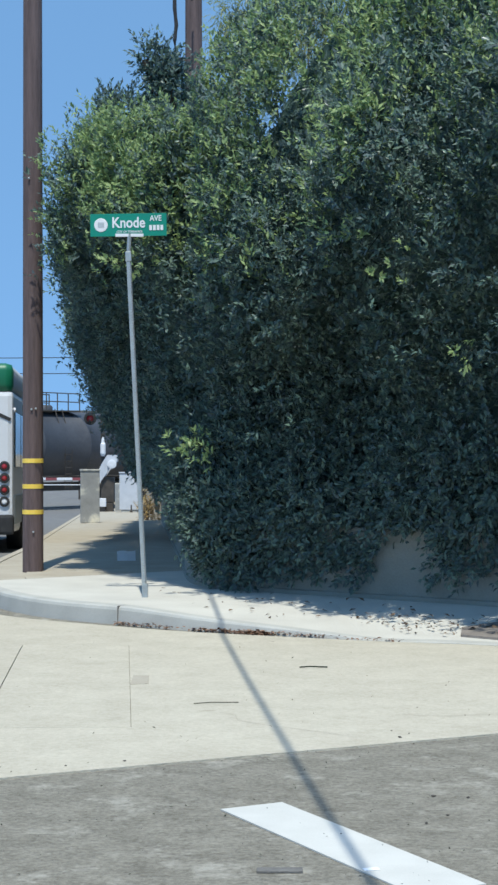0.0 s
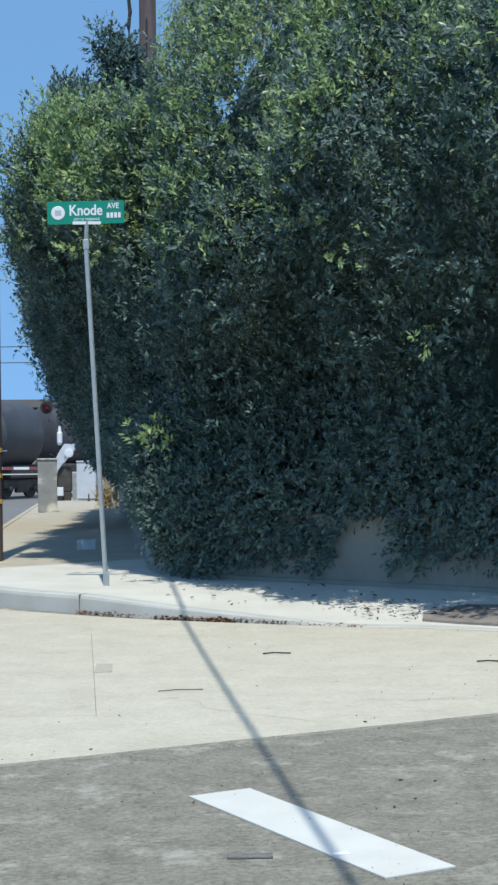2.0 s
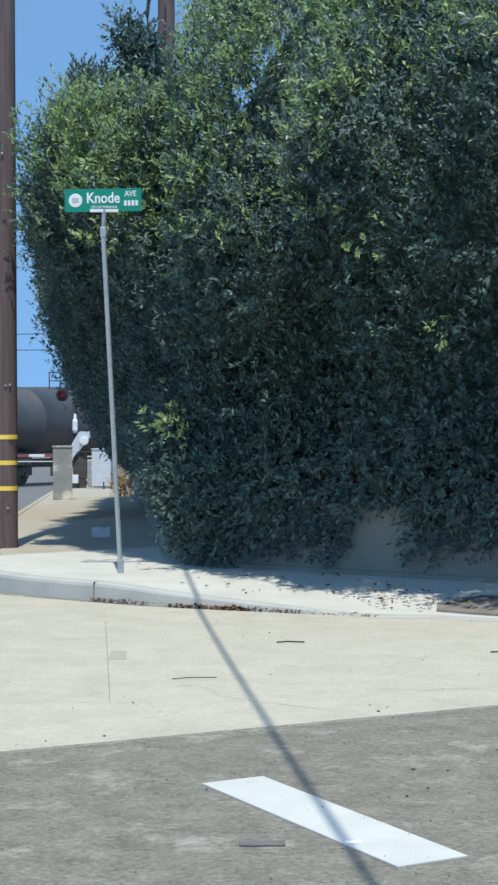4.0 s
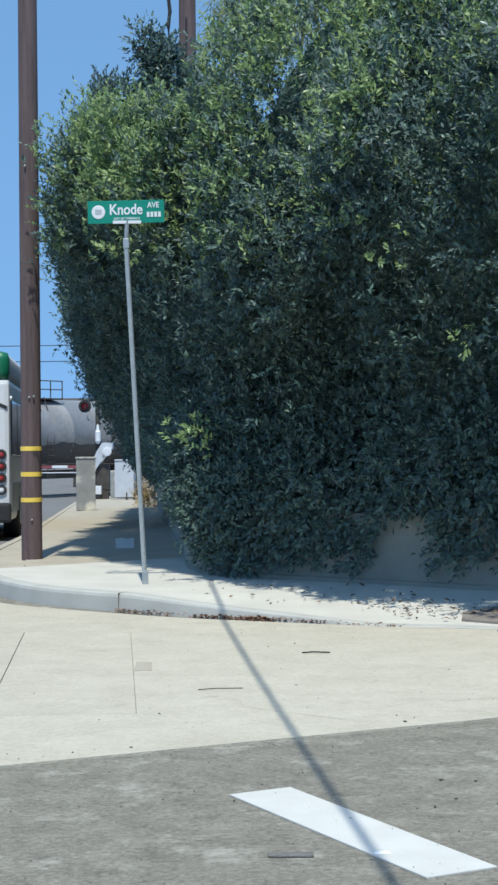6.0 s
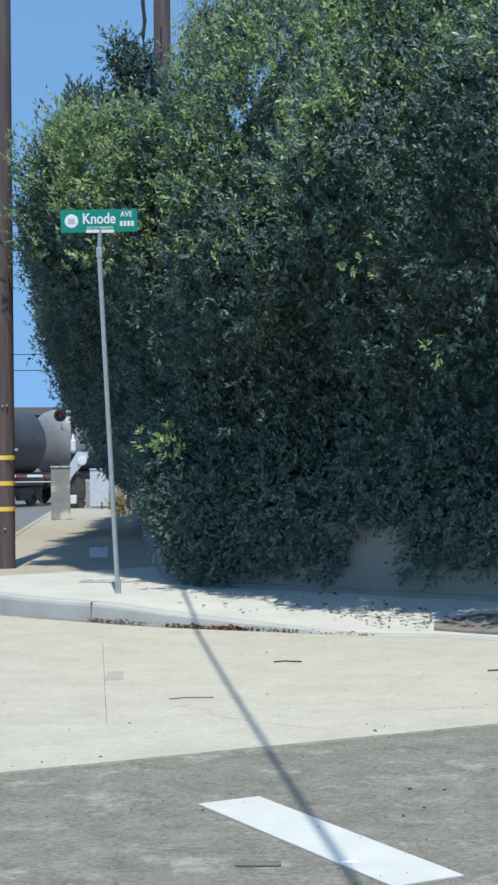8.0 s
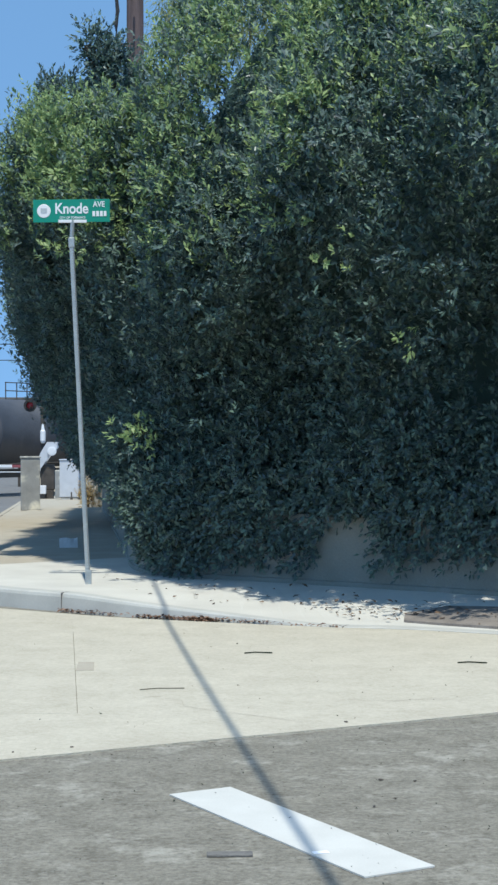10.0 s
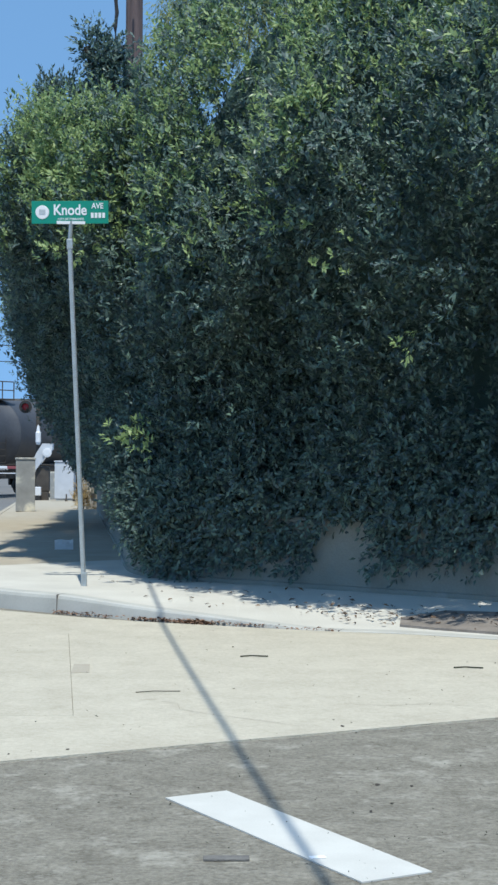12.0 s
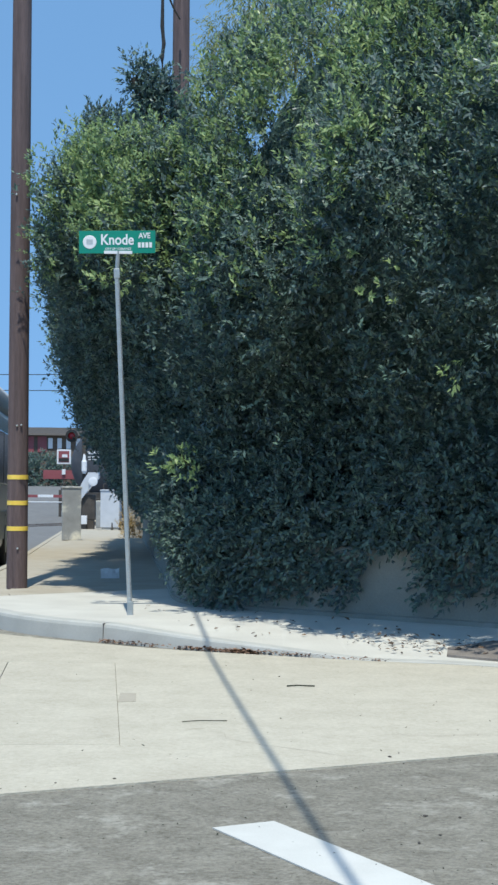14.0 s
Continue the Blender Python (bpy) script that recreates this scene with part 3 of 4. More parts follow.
def hedge():
    rng = np.random.default_rng(5)
    hd = thing("hedge", Matrix(), "tall overgrown dark green ficus hedge bulging over a low wall", "hedge")
    # dark inner sheet standing in for shade, and one behind that closes gaps
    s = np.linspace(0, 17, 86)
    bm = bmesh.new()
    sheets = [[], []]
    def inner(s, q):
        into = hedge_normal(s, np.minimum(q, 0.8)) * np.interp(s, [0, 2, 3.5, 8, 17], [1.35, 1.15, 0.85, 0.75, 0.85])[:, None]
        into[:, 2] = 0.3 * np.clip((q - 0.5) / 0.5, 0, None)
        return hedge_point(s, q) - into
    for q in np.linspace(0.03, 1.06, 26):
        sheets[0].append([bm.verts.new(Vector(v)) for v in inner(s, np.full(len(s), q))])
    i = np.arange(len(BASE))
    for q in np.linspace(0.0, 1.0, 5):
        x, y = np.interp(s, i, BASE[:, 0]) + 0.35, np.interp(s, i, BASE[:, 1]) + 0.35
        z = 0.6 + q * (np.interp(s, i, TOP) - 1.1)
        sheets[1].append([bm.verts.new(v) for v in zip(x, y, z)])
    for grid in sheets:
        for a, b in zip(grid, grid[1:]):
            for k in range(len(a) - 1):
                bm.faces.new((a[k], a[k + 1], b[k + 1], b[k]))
    tagged(part("brushwood", bm, INNER_SHADE, hd, "dark sheets standing in for shade between the leaves", smooth=True), kind="stuff")

    # old large leaves deep inside
    m = 34000
    s, q = rng.uniform(0, 13, m), rng.uniform(0.03, 1.0, m)
    way = hedge_normal(s, np.clip(q, 0.02, 0.8))
    P = inner(s, q) + way * rng.uniform(0.02, 0.3, m)[:, None]
    me = leaf_mesh("old_leaves", P, unit(rng.normal(0, 1, (m, 3)) + np.array([0, 0, -0.4])), unit(way + rng.normal(0, 0.5, (m, 3))), rng.uniform(0.055, 0.095, m), rng.uniform(0.026, 0.04, m))
    tagged(finish("old_leaves", me, LEAF, hd, "old dark leaves deep inside"), kind="stuff")

    # branch ends, each carrying a tuft of leafy shoots
    n = 8700
    steps = np.arange(0, 17, 0.01)
    seg = np.hypot(*np.diff(BELLY, axis=0).T)
    w = seg[np.minimum(steps.astype(int), 16)] * np.interp(steps, [0, 0.4, 0.8, 2, 7, 10, 12, 13, 17], [0.4, 1.0, 1.3, 1.2, 1, 1.1, 0.85, 0.6, 0.35])
    s = rng.choice(steps, 4 * n, p=w / w.sum()) + rng.uniform(0, 0.01, 4 * n)
    q = rng.uniform(0, 1.04, 4 * n)
    run = np.linalg.norm(hedge_point(s, q + 0.015) - hedge_point(s, q - 0.015), axis=1) / np.interp(s, np.arange(len(TOP)), TOP - FOOT)
    run = np.clip(run, np.interp(q, [0.1, 0.2], [0.085, 0.042]), 0.1)
    pick = rng.choice(4 * n, n, replace=False, p=run / run.sum())
    s, q = s[pick], q[pick]
    p, nn = hedge_point(s, q), hedge_normal(s, np.clip(q, 0.02, 0.98))
    shape = np.random.default_rng(21)
    big = clumps(shape, p, 64, 0.5, 1.05, 0.95)
    big = big + (0.3 + 0.2 * big - big) * np.interp(s, [6.5, 8], [0, 1])      # the corner lobe is rounder
    bulge = big + clumps(shape, p, 300, 0.2, 0.42, 0.8)
    pit = clumps(shape, p, 46, 0.3, 0.7, 1.2) * np.interp(q, [0.25, 0.4, 0.85, 0.95], [0, 1, 1, 0])
    bulge -= pit * np.interp(s, [2, 3.2, 8, 9], [0.35, 0.3, 0.3, 0.45])
    bulge *= np.clip(q / np.interp(s, [5, 7], [0.5, 0.25]), 0.12, 1)
    bulge *= np.interp(s, [4.6, 5.4, 8.2, 9.0], [0.8, 0.6, 0.6, 0.72])
    sink = np.interp(s, [4.6, 5.4, 8.2, 9.2], [0.48, 0.38, 0.38, 0.46]) * np.clip((q - 0.1) / 0.12, 0.15, 1)
    stand = rng.normal(0, 0.09, n) * np.clip(q / 0.2, 0.3, 1)
    tip = p + nn * (bulge - sink + stand)[:, None]
    rise = np.clip((q - 0.12) / 0.12, -0.6, 1)
    way = unit(nn * 0.65 + np.array([0, 0, 0.75]) * rise[:, None] + rng.normal(0, 0.3, (n, 3)))
    per = 9
    k = np.repeat(np.arange(n), per)
    back = rng.uniform(0, 1, len(k)) ** 0.8
    pos = tip[k] - way[k] * (0.34 * back)[:, None] + rng.normal(0, 1, (len(k), 3)) * (0.045 + 0.075 * back)[:, None]
    d = unit(way[k] + rng.normal(0, 0.38, (len(k), 3)))
    s, q, nn = s[k], q[k], nn[k]
    n = len(k)
    # bare places where the wall shows
    bare = np.zeros(n, bool)
    for hx, hz, rx, rz in ((1.42, 0.5, 0.19, 0.36), (1.56, 0.66, 0.15, 0.24), (1.24, 0.34, 0.16, 0.14)):
        bare |= (((pos[:, 0] - hx) / rx) ** 2 + ((pos[:, 2] - hz) / rz) ** 2 < rng.uniform(0.85, 1.15, n)) & (pos[:, 1] < 17.6)
    clear = (pos[:, 1] > 17.35) | (pos[:, 0] > -0.5)      # nothing grows over the street sign
    ln = rng.uniform(0.09, 0.2, n)
    far_out = (rng.random(n) < 0.015) & (s > 8)
    pos[far_out] += nn[far_out] * rng.uniform(0.05, 0.2, far_out.sum())[:, None]
    # pale leaves crowd the sunlit top and tips, adding brightness by colour
    lit_new_share = np.clip((q - np.interp(s, [3, 6], [0.49, 0.58])) * 3.0, 0, 0.72) * np.where(back < 0.5, 1.25, 0.7) * np.interp(s, [1, 4, 7, 11, 17], [0.75, 1.0, 1.2, 0.9, 0.6])
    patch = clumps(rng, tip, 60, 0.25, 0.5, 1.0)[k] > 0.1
    young = rng.random(n) < lit_new_share * np.where(patch, 1.3, 0.65)
    for name, sel, mat, lab in (("foliage", ~young, LEAF, "glossy dark green leaves"), ("new_growth_lit", young, LEAF_NEW_LIT, "yellow-green young leaves, thickest where sun brightens the hedge")):
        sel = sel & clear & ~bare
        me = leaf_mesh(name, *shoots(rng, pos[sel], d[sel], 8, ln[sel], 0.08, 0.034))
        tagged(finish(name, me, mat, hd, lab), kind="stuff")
    # sprays that reach out into the sun below the overhang
    for wx, wz, kind_, k in ((-0.62, 1.64, "low", 9), (-0.47, 1.6, "low", 10), (-0.36, 1.52, "low", 6), (0.5, 3.2, "", 9), (0.66, 3.32, "", 14), (0.8, 3.4, "young", 9), (0.92, 3.5, "", 12), (0.98, 3.22, "", 3), (1.18, 2.98, "young", 5), (1.1, 2.72, "", 2), (1.75, 2.35, "young", 5),
                             (1.84, 2.26, "", 6), (1.98, 2.85, "", 9), (2.0, 2.5, "", 5), (0.05, 3.6, "", 10), (0.85, 4.0, "young", 14), (1.05, 4.05, "", 18), (1.3, 4.1, "", 14), (-0.05, 2.9, "", 3), (0.1, 2.6, "", 2), (-0.1, 2.35, "", 2), (0.35, 2.9, "", 2),
                             (0.2, 2.2, "", 2), (0.3, 1.75, "", 2), (1.45, 2.6, "", 2), (1.3, 2.3, "", 2), (-1.3, 3.4, "side", 10), (-1.12, 3.43, "side", 6)):
        sx = float(np.interp(-wx, -BELLY[:, 0], np.arange(len(BELLY))))
        out = hedge_normal(np.array([sx]), np.array([0.5]))[0]
        front = float(np.interp(-wx, -BELLY[:, 0], BELLY[:, 1]))
        c = np.array([wx, front - 0.36 + 0.34 * max(0.0, 3.7 - wz), wz])
        if kind_ == "low":
            c[1] = 16.75
        if kind_ == "side":
            c[1] = 17.15
        a, o = Vector(c), Vector(out)
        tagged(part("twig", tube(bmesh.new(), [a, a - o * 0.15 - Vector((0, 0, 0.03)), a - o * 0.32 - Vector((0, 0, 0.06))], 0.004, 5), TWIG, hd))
        P = c + rng.normal(0, 0.07, (k, 3)) * np.array([1.3, 1, 1.0])
        D = unit(out * 0.6 + np.array([-0.2, 0, 0.6]) + rng.normal(0, 0.45, (k, 3)))
        # the young ones also take the sun-lightened leaf colour
        tagged(finish("spray", leaf_mesh("spray", *shoots(rng, P, D, 8, rng.uniform(0.06, 0.14, k), 0.072, 0.03)), LEAF if kind_ == "" else LEAF_NEW_LIT, hd, "spray of leaves" if kind_ == "" else "spray of young leaves, paler for the sun"), kind="stuff")
    # stems behind the wall
    for i in (1, 2.5, 4, 5.4, 7, 9.5, 12):
        b = hedge_point(np.array([float(i)]), np.array([0.0]))[0]
        nrm = hedge_normal(np.array([float(i)]), np.array([0.4]))[0]
        a = Vector(b) - Vector((nrm[0], nrm[1], 0)) * 0.9
        bm = bmesh.new()
        a.z = 0.6 + lie(a.y)
        tube(bm, [a, a + Vector((0.05, 0.02, 0.9)), a + Vector((-0.04, 0.08, 1.9)), a + Vector((0.1, 0.2, 2.6))], 0.06)
        part("trunk", bm, BARK, hd)
    return hd


hedge()


def blob_bush(name, label, category, blobs, material, count, leaf_len, leaf_wid, leaves=9, stem=None, seed=3, droop=0.0, shoot=(0.12, 0.3), aim=0.8, limb=0.09):
    """A crown over several ellipsoids (centre, radii), with a stem; leaves in an uneven shell with gaps."""
    rng = np.random.default_rng(seed)
    ob = thing(name, Matrix(), label, category)
    P, D = [], []
    vol = np.array([b[1][0] * b[1][2] for b in blobs])
    for (c, r), k in zip(blobs, (count * vol / vol.sum()).astype(int)):
        u = unit(rng.normal(0, 1, (k, 3)))
        rad = rng.uniform(0.35, 1.0, k) ** 0.5
        P.append(np.array(c) + u * np.array(r) * rad[:, None])
        D.append(unit(u * aim + np.array([0, 0, 0.5 - droop * 2]) + rng.normal(0, 0.4, (k, 3))))
    P, D = np.concatenate(P), np.concatenate(D)
    me = leaf_mesh("crown", *shoots(rng, P, D, leaves, rng.uniform(*shoot, len(P)), leaf_len, leaf_wid, droop))
    tagged(finish("crown", me, material, ob), kind="stuff")
    foot = Vector(stem)
    bm = bmesh.new()
    for i, (c, r) in enumerate(blobs):
        c = Vector(c)
        j = foot + Vector((0, 0, max(0.3, (c.z - foot.z) * 0.35)))
        tube(bm, [foot, j, (j + c) / 2 + Vector((0.08, 0.05, 0.1)), c], limb if i == 0 else limb * 0.55)
    part("trunk", bm, BARK, ob)
    return ob


blob_bush("shrub", "dark upright shrub rising behind the hedge", "shrub", [((-0.93, 21.0, 5.7), (0.22, 0.3, 0.45)), ((-1.5, 21.2, 5.62), (0.28, 0.3, 0.2)), ((-1.02, 21.0, 6.12), (0.14, 0.14, 0.26)), ((-1.24, 21.0, 6.28), (0.06, 0.08, 0.2)), ((-1.72, 21.2, 5.72), (0.08, 0.1, 0.16))], LEAF, 800, 0.09, 0.038, stem=(-0.3, 21.4, 0.6))
blob_bush("tree", "tall feathery pepper tree with hanging grey-green leaves", "tree",
          [((-0.3, 34.0, 9.0), (0.5, 0.6, 1.5)), ((0.35, 34.0, 10.1), (0.8, 0.7, 1.3)), ((1.2, 34.5, 10.5), (1.0, 0.8, 1.3)), ((2.2, 34.5, 10.8), (1.2, 0.9, 1.3))], LEAF_FEATHER, 1700, 0.13, 0.026, 14, (0.9, 35.0, 0.2), 8, 0.55, (0.35, 0.8), 0.4, 0.035)


leaf_litter()
loose_bits()


# ---- poles, sign, cables ----
def utility_pole(x, y, height, r0, r1, label, bands):
    up = thing("utility_pole", pose(x, y, lie(y) + 0.165), label, "utility pole")
    bm = lathe(bmesh.new(), [(r0, -0.1), (r0, 0.05)] + [(r0 + (r1 - r0) * k / 8, height * k / 8) for k in range(1, 9)] + [(0, height + 0.02)], 20)
    part("shaft", bm, WOOD, up, smooth=True)
    for z in bands:
        rr = r0 + (r1 - r0) * z / height + 0.004
        part("band", lathe(bmesh.new(), [(rr - 0.01, z - 0.027), (rr, z - 0.025), (rr, z + 0.025), (rr - 0.01, z + 0.027)], 20), YELLOW, up, "yellow reflective band")
    return up


pole = utility_pole(-2.54, 20.55, 14.0, 0.123, 0.098, "dark brown wooden utility pole with three yellow bands at the kerb", (0.70, 1.0, 1.3))
for z, dx in ((0.47, 0.02), (1.9, 0.0), (1.91, 0.05), (4.6, -0.03)):
    part("bolt", lathe(bmesh.new(), [(0.012, 0), (0.012, 0.02), (0, 0.024)], 8, pose(dx, -0.12, z, 90)), STEEL, pole)
far_pole = utility_pole(-0.965, 30.5, 13.5, 0.17, 0.135, "brown wooden utility pole standing behind the hedge", ())
part("conduit", tube(bmesh.new(), [(-0.315, -0.05, 6.2), (-0.315, -0.05, 8.5), (-0.33, -0.05, 8.75), (-0.3, -0.05, 9.0), (-0.33, -0.05, 9.3), (-0.31, -0.05, 12.5)], 0.035), BLACK, far_pole, "black riser conduit")
part("bracket", box(bmesh.new(), 0.3, 0.05, 0.06, pose(-0.2, -0.05, 8.4)), IRON, far_pole)


def cable(a, b, sag, r, label):
    a, b = Vector(a), Vector(b)
    pts = [a.lerp(b, t / 24) - Vector((0, 0, sag * 4 * (t / 24) * (1 - t / 24))) for t in range(25)]
    return tagged(part("cable", tube(bmesh.new(), pts, r, 6), BLACK), label, "cable")


def cable_over_road():
    """Hangs from the far pole towards the camera's side, swung a little sideways."""
    pts = []
    for k in range(40):
        y = 34.0 - k * 1.5
        u = max(-4.0, min(10.9, y - 6.8))
        x = 0.402 - 0.0855 * u + 0.00095 * u * u - 0.058 * (y - 6.8 - u)
        h = max(5.0, (5.0 + 0.145 * y) / 1.0595)
        pts.append(Vector((x, y, 0)) + SUN * (h / SUN.z))
    for k in range(6):
        pts[k].x += 0.46 * (1 - k / 6) ** 2
    return tagged(part("cable", tube(bmesh.new(), pts, 0.017, 6), BLACK), "thick black overhead cable bundle tied to a wooden pole", "cable")


cable_over_road()


def letters(text, size, m, parent, material, squeeze=1.0):
    cu = bpy.data.curves.new("lettering", "FONT")
    cu.body, cu.size, cu.extrude, cu.offset = text, size, 0.0015, size * 0.02
    cu.align_x, cu.align_y = "CENTER", "CENTER"
    ob = bpy.data.objects.new("lettering", cu)
    scene.collection.objects.link(ob)
    dg = bpy.context.evaluated_depsgraph_get()
    me = bpy.data.meshes.new_from_object(ob.evaluated_get(dg))
    bpy.data.objects.remove(ob)
    me.transform(m @ Matrix.Diagonal((squeeze, 1, 1, 1)))
    me.materials.clear()
    return finish("lettering", me, material, parent)


def street_sign():
    ss = thing("street_sign", pose(-1.0, 16.79, 0.168), "green street name sign on a leaning galvanised steel post", "street sign")
    foot, top = Vector((0, 0, 0)), Vector((-0.155, 0.0, 3.27))
    lean = (top - foot).normalized().to_track_quat("Z", "X").to_matrix().to_4x4()
    part("sleeve", box(bmesh.new(), 0.057, 0.057, 0.15, pose(0, 0, 0.06), 0.004), STEEL, ss, "galvanised anchor sleeve")
    bm = box(bmesh.new(), 0.045, 0.045, 3.27, Matrix.Translation((foot + top) / 2) @ lean, 0.006)
    part("post", bm, STEEL, ss, "galvanised square steel post")
    bm = bmesh.new()
    for k in range(124):
        lathe(bm, [(0.004, 0), (0.004, 0.002), (0, 0.002)], 6, Matrix.Translation(foot.lerp(top, (k + 2) / 128) + Vector((0.004, -0.0215, 0))) @ pose(0, 0, 0, 90))
    part("hole", bm, TANK_SILVER, ss, "row of punched holes")
    # thin dark strip up the post's front
    part("weld_seam", box(bmesh.new(), 0.004, 0.003, 3.1, Matrix.Translation((foot + top) / 2 + Vector((0.013, -0.0225, 0.05))) @ lean), IRON, ss, "thin dark strip along the post")
    part("collar", box(bmesh.new(), 0.06, 0.056, 0.1, Matrix.Translation(top) @ lean, 0.01), STEEL, ss)
    part("stub", tube(bmesh.new(), [top, top + Vector((0.012, 0, 0.22))], 0.022), STEEL, ss, "thin steel stub pipe")
    c = Vector((-0.155, 0, 3.575))
    plate = part("blade", box(bmesh.new(), 0.733, 0.006, 0.218, Matrix.Translation(c) @ pose(0, 0, 0, 0, -0.8, 0), 0.002), GREEN, ss, "green reflective name blade")
    def at(dx, dz, dy=-0.005):
        return Matrix.Translation(c) @ pose(0, 0, 0, 0, -0.8, 0) @ pose(dx, dy, dz, 90)
    letters("Knode", 0.142, at(0.0, 0.018), plate, WHITE, 0.84)
    letters("AVE", 0.075, at(0.262, 0.058), plate, WHITE, 0.85)
    for k in range(4):          # block number, as plain bars
        part("bar", box(bmesh.new(), 0.026, 0.004, 0.05, at(0.212 + 0.036 * k, -0.03) @ pose(0, 0, 0, -90)), WHITE, plate, "white bar")
    letters("CITY OF TORRANCE", 0.028, at(0.008, -0.066), plate, WHITE, 0.95)
    part("seal", lathe(bmesh.new(), [(0.0, 0.004), (0.062, 0.004), (0.066, 0.0)], 28, at(-0.264, 0.0, -0.003)), WHITE, plate, "round white city seal")
    part("emblem", box(bmesh.new(), 0.06, 0.002, 0.045, Matrix.Translation(c + Vector((-0.264, -0.009, 0))), 0.0), GREY_SEAL, plate)
    part("bracket", box(bmesh.new(), 0.27, 0.03, 0.028, Matrix.Translation(c + Vector((0.01, -0.003, -0.1)))), WHITE, ss, "pale clamp under the blade")


street_sign()


# ---- railway ----
TRACK_AT, TRACK_DIR = Vector((-8.43, 84.0)), Vector((math.sin(radians(33)), math.cos(radians(33))))
RAIL_Z = -1.0


def along(s):
    return Vector((*(TRACK_AT + TRACK_DIR * s), RAIL_Z))


def track():
    tk = thing("railway_track", Matrix(), "worn steel rails crossing the road at a slant", "railway track", kind="structure")
    nrm = Vector((TRACK_DIR.y, -TRACK_DIR.x, 0))
    for o in (-0.72, 0.72):
        bm = bmesh.new()
        c = along(0) + nrm * o - Vector((0, 0, 0.03))
        box(bm, 160, 0.07, 0.06, Matrix.Translation(c) @ pose(0, 0, 0, 0, 0, 57))
        part("rail", bm, RAIL, tk)


track()


def tank_car(length, material, label, marks, scrawl=False):
    """Built along +x: front end of the tank at x = 0."""
    car = thing("tank_car", Matrix(), label, "railway tank car", "tank cars of the train")
    R, zc = 1.62, 2.9
    L = length
    prof = [(0, 0)]
    for k in range(1, 9):
        a = math.pi / 2 * k / 8
        prof.append((R * math.sin(a), 0.76 * (1 - math.cos(a))))
    joints = [L * f for f in (0.2, 0.4, 0.6, 0.8)]
    for j in joints:
        prof += [(R, j - 0.03), (R + 0.012, j - 0.02), (R + 0.012, j + 0.02), (R, j + 0.03)]
    for k in range(8, 0, -1):
        a = math.pi / 2 * k / 8
        prof.append((R * math.sin(a), L - 0.76 * (1 - math.cos(a))))
    prof.append((0, L))
    tank = part("tank", lathe(bmesh.new(), prof, 40, pose(0, 0, zc, 0, -90)), material, car, smooth=True)
    mid = -L / 2
    hatch = part("hatch", lathe(bmesh.new(), [(0.5, 0), (0.5, 0.28), (0.42, 0.36), (0, 0.38)], 20, pose(mid, 0, zc + R - 0.06)), material, car, smooth=True)
    part("platform", box(bmesh.new(), 3.4, 1.9, 0.06, pose(mid, 0, zc + R + 0.02)), IRON, car, "grated top platform")
    for sy in (-0.93, 0.93):
        bm = bmesh.new()
        for x in (-1.65, -0.8, 0, 0.8, 1.65):
            tube(bm, [(mid + x, sy, zc + R), (mid + x, sy, zc + R + 0.85)], 0.028, 6)
        for z in (0.45, 0.85):
            tube(bm, [(mid - 1.68, sy, zc + R + z), (mid + 1.68, sy, zc + R + z)], 0.028, 6)
        part("railing", bm, IRON, car, "dark safety railing")
        bm = bmesh.new()
        for x in (-0.25, 0.25):
            tube(bm, [(mid + x, sy * 1.7, 0.9), (mid + x, sy * 1.72, zc), (mid + x, sy * 1.05, zc + R + 0.1)], 0.022, 6)
        for k in range(9):
            z = 1.0 + 0.3 * k
            yy = sy * (1.7 if z < zc + 0.3 else 1.7 - 0.55 * (z - zc - 0.3))
            tube(bm, [(mid - 0.25, yy, z), (mid + 0.25, yy, z)], 0.016, 6)
        part("ladder", bm, IRON, car)
        part("side_rail", tube(bmesh.new(), [(-0.9, sy * 1.55, 1.35), (-L * 0.3, sy * 1.6, 1.5), (-L * 0.7, sy * 1.6, 1.5), (-L + 0.9, sy * 1.55, 1.35)], 0.03, 6), IRON, car)
    bm = bmesh.new()
    for x in (-1.5, -L + 1.5):
        box(bm, 2.4, 2.6, 0.62, pose(x, 0, 1.22), 0.08)
    box(bm, L + 0.9, 0.5, 0.4, pose(mid, 0, 1.0), 0.03)
    part("underframe", bm, IRON, car, "dark steel saddles and sill")
    for x in (0.55, -L - 0.55):
        bm = box(bmesh.new(), 0.25, 2.7, 0.35, pose(x * 1.0, 0, 1.05), 0.03)
        for sy in (-1.3, 1.3):
            tube(bm, [(x, sy, 0.6), (x, sy, 1.9), (x - math.copysign(0.35, x + L / 2), sy, 2.0)], 0.025, 6)
        part("end_sill", bm, IRON, car, "end platform with grab irons")
        part("coupler", box(bmesh.new(), 0.7, 0.28, 0.28, pose(x + math.copysign(0.35, x + L / 2), 0, 0.85), 0.05), IRON, car)
    axles = []
    for x in (-1.6, -L + 1.6):
        bm = bmesh.new()
        for sy in (-1.02, 1.02):
            box(bm, 2.7, 0.14, 0.42, pose(x, sy, 0.66), 0.06)
            box(bm, 0.9, 0.2, 0.62, pose(x, sy, 0.55), 0.06)
            for ax in (-0.88, 0.88):
                lathe(bm, [(0.16, -0.09), (0.16, 0.06), (0.1, 0.1), (0, 0.1)], 12, pose(x + ax, sy + math.copysign(0.06, sy), 0.46, -90 if sy > 0 else 90))
        box(bm, 0.4, 2.2, 0.3, pose(x, 0, 0.65), 0.03)
        truck = part("truck", bm, IRON, car, "cast iron wheel truck")
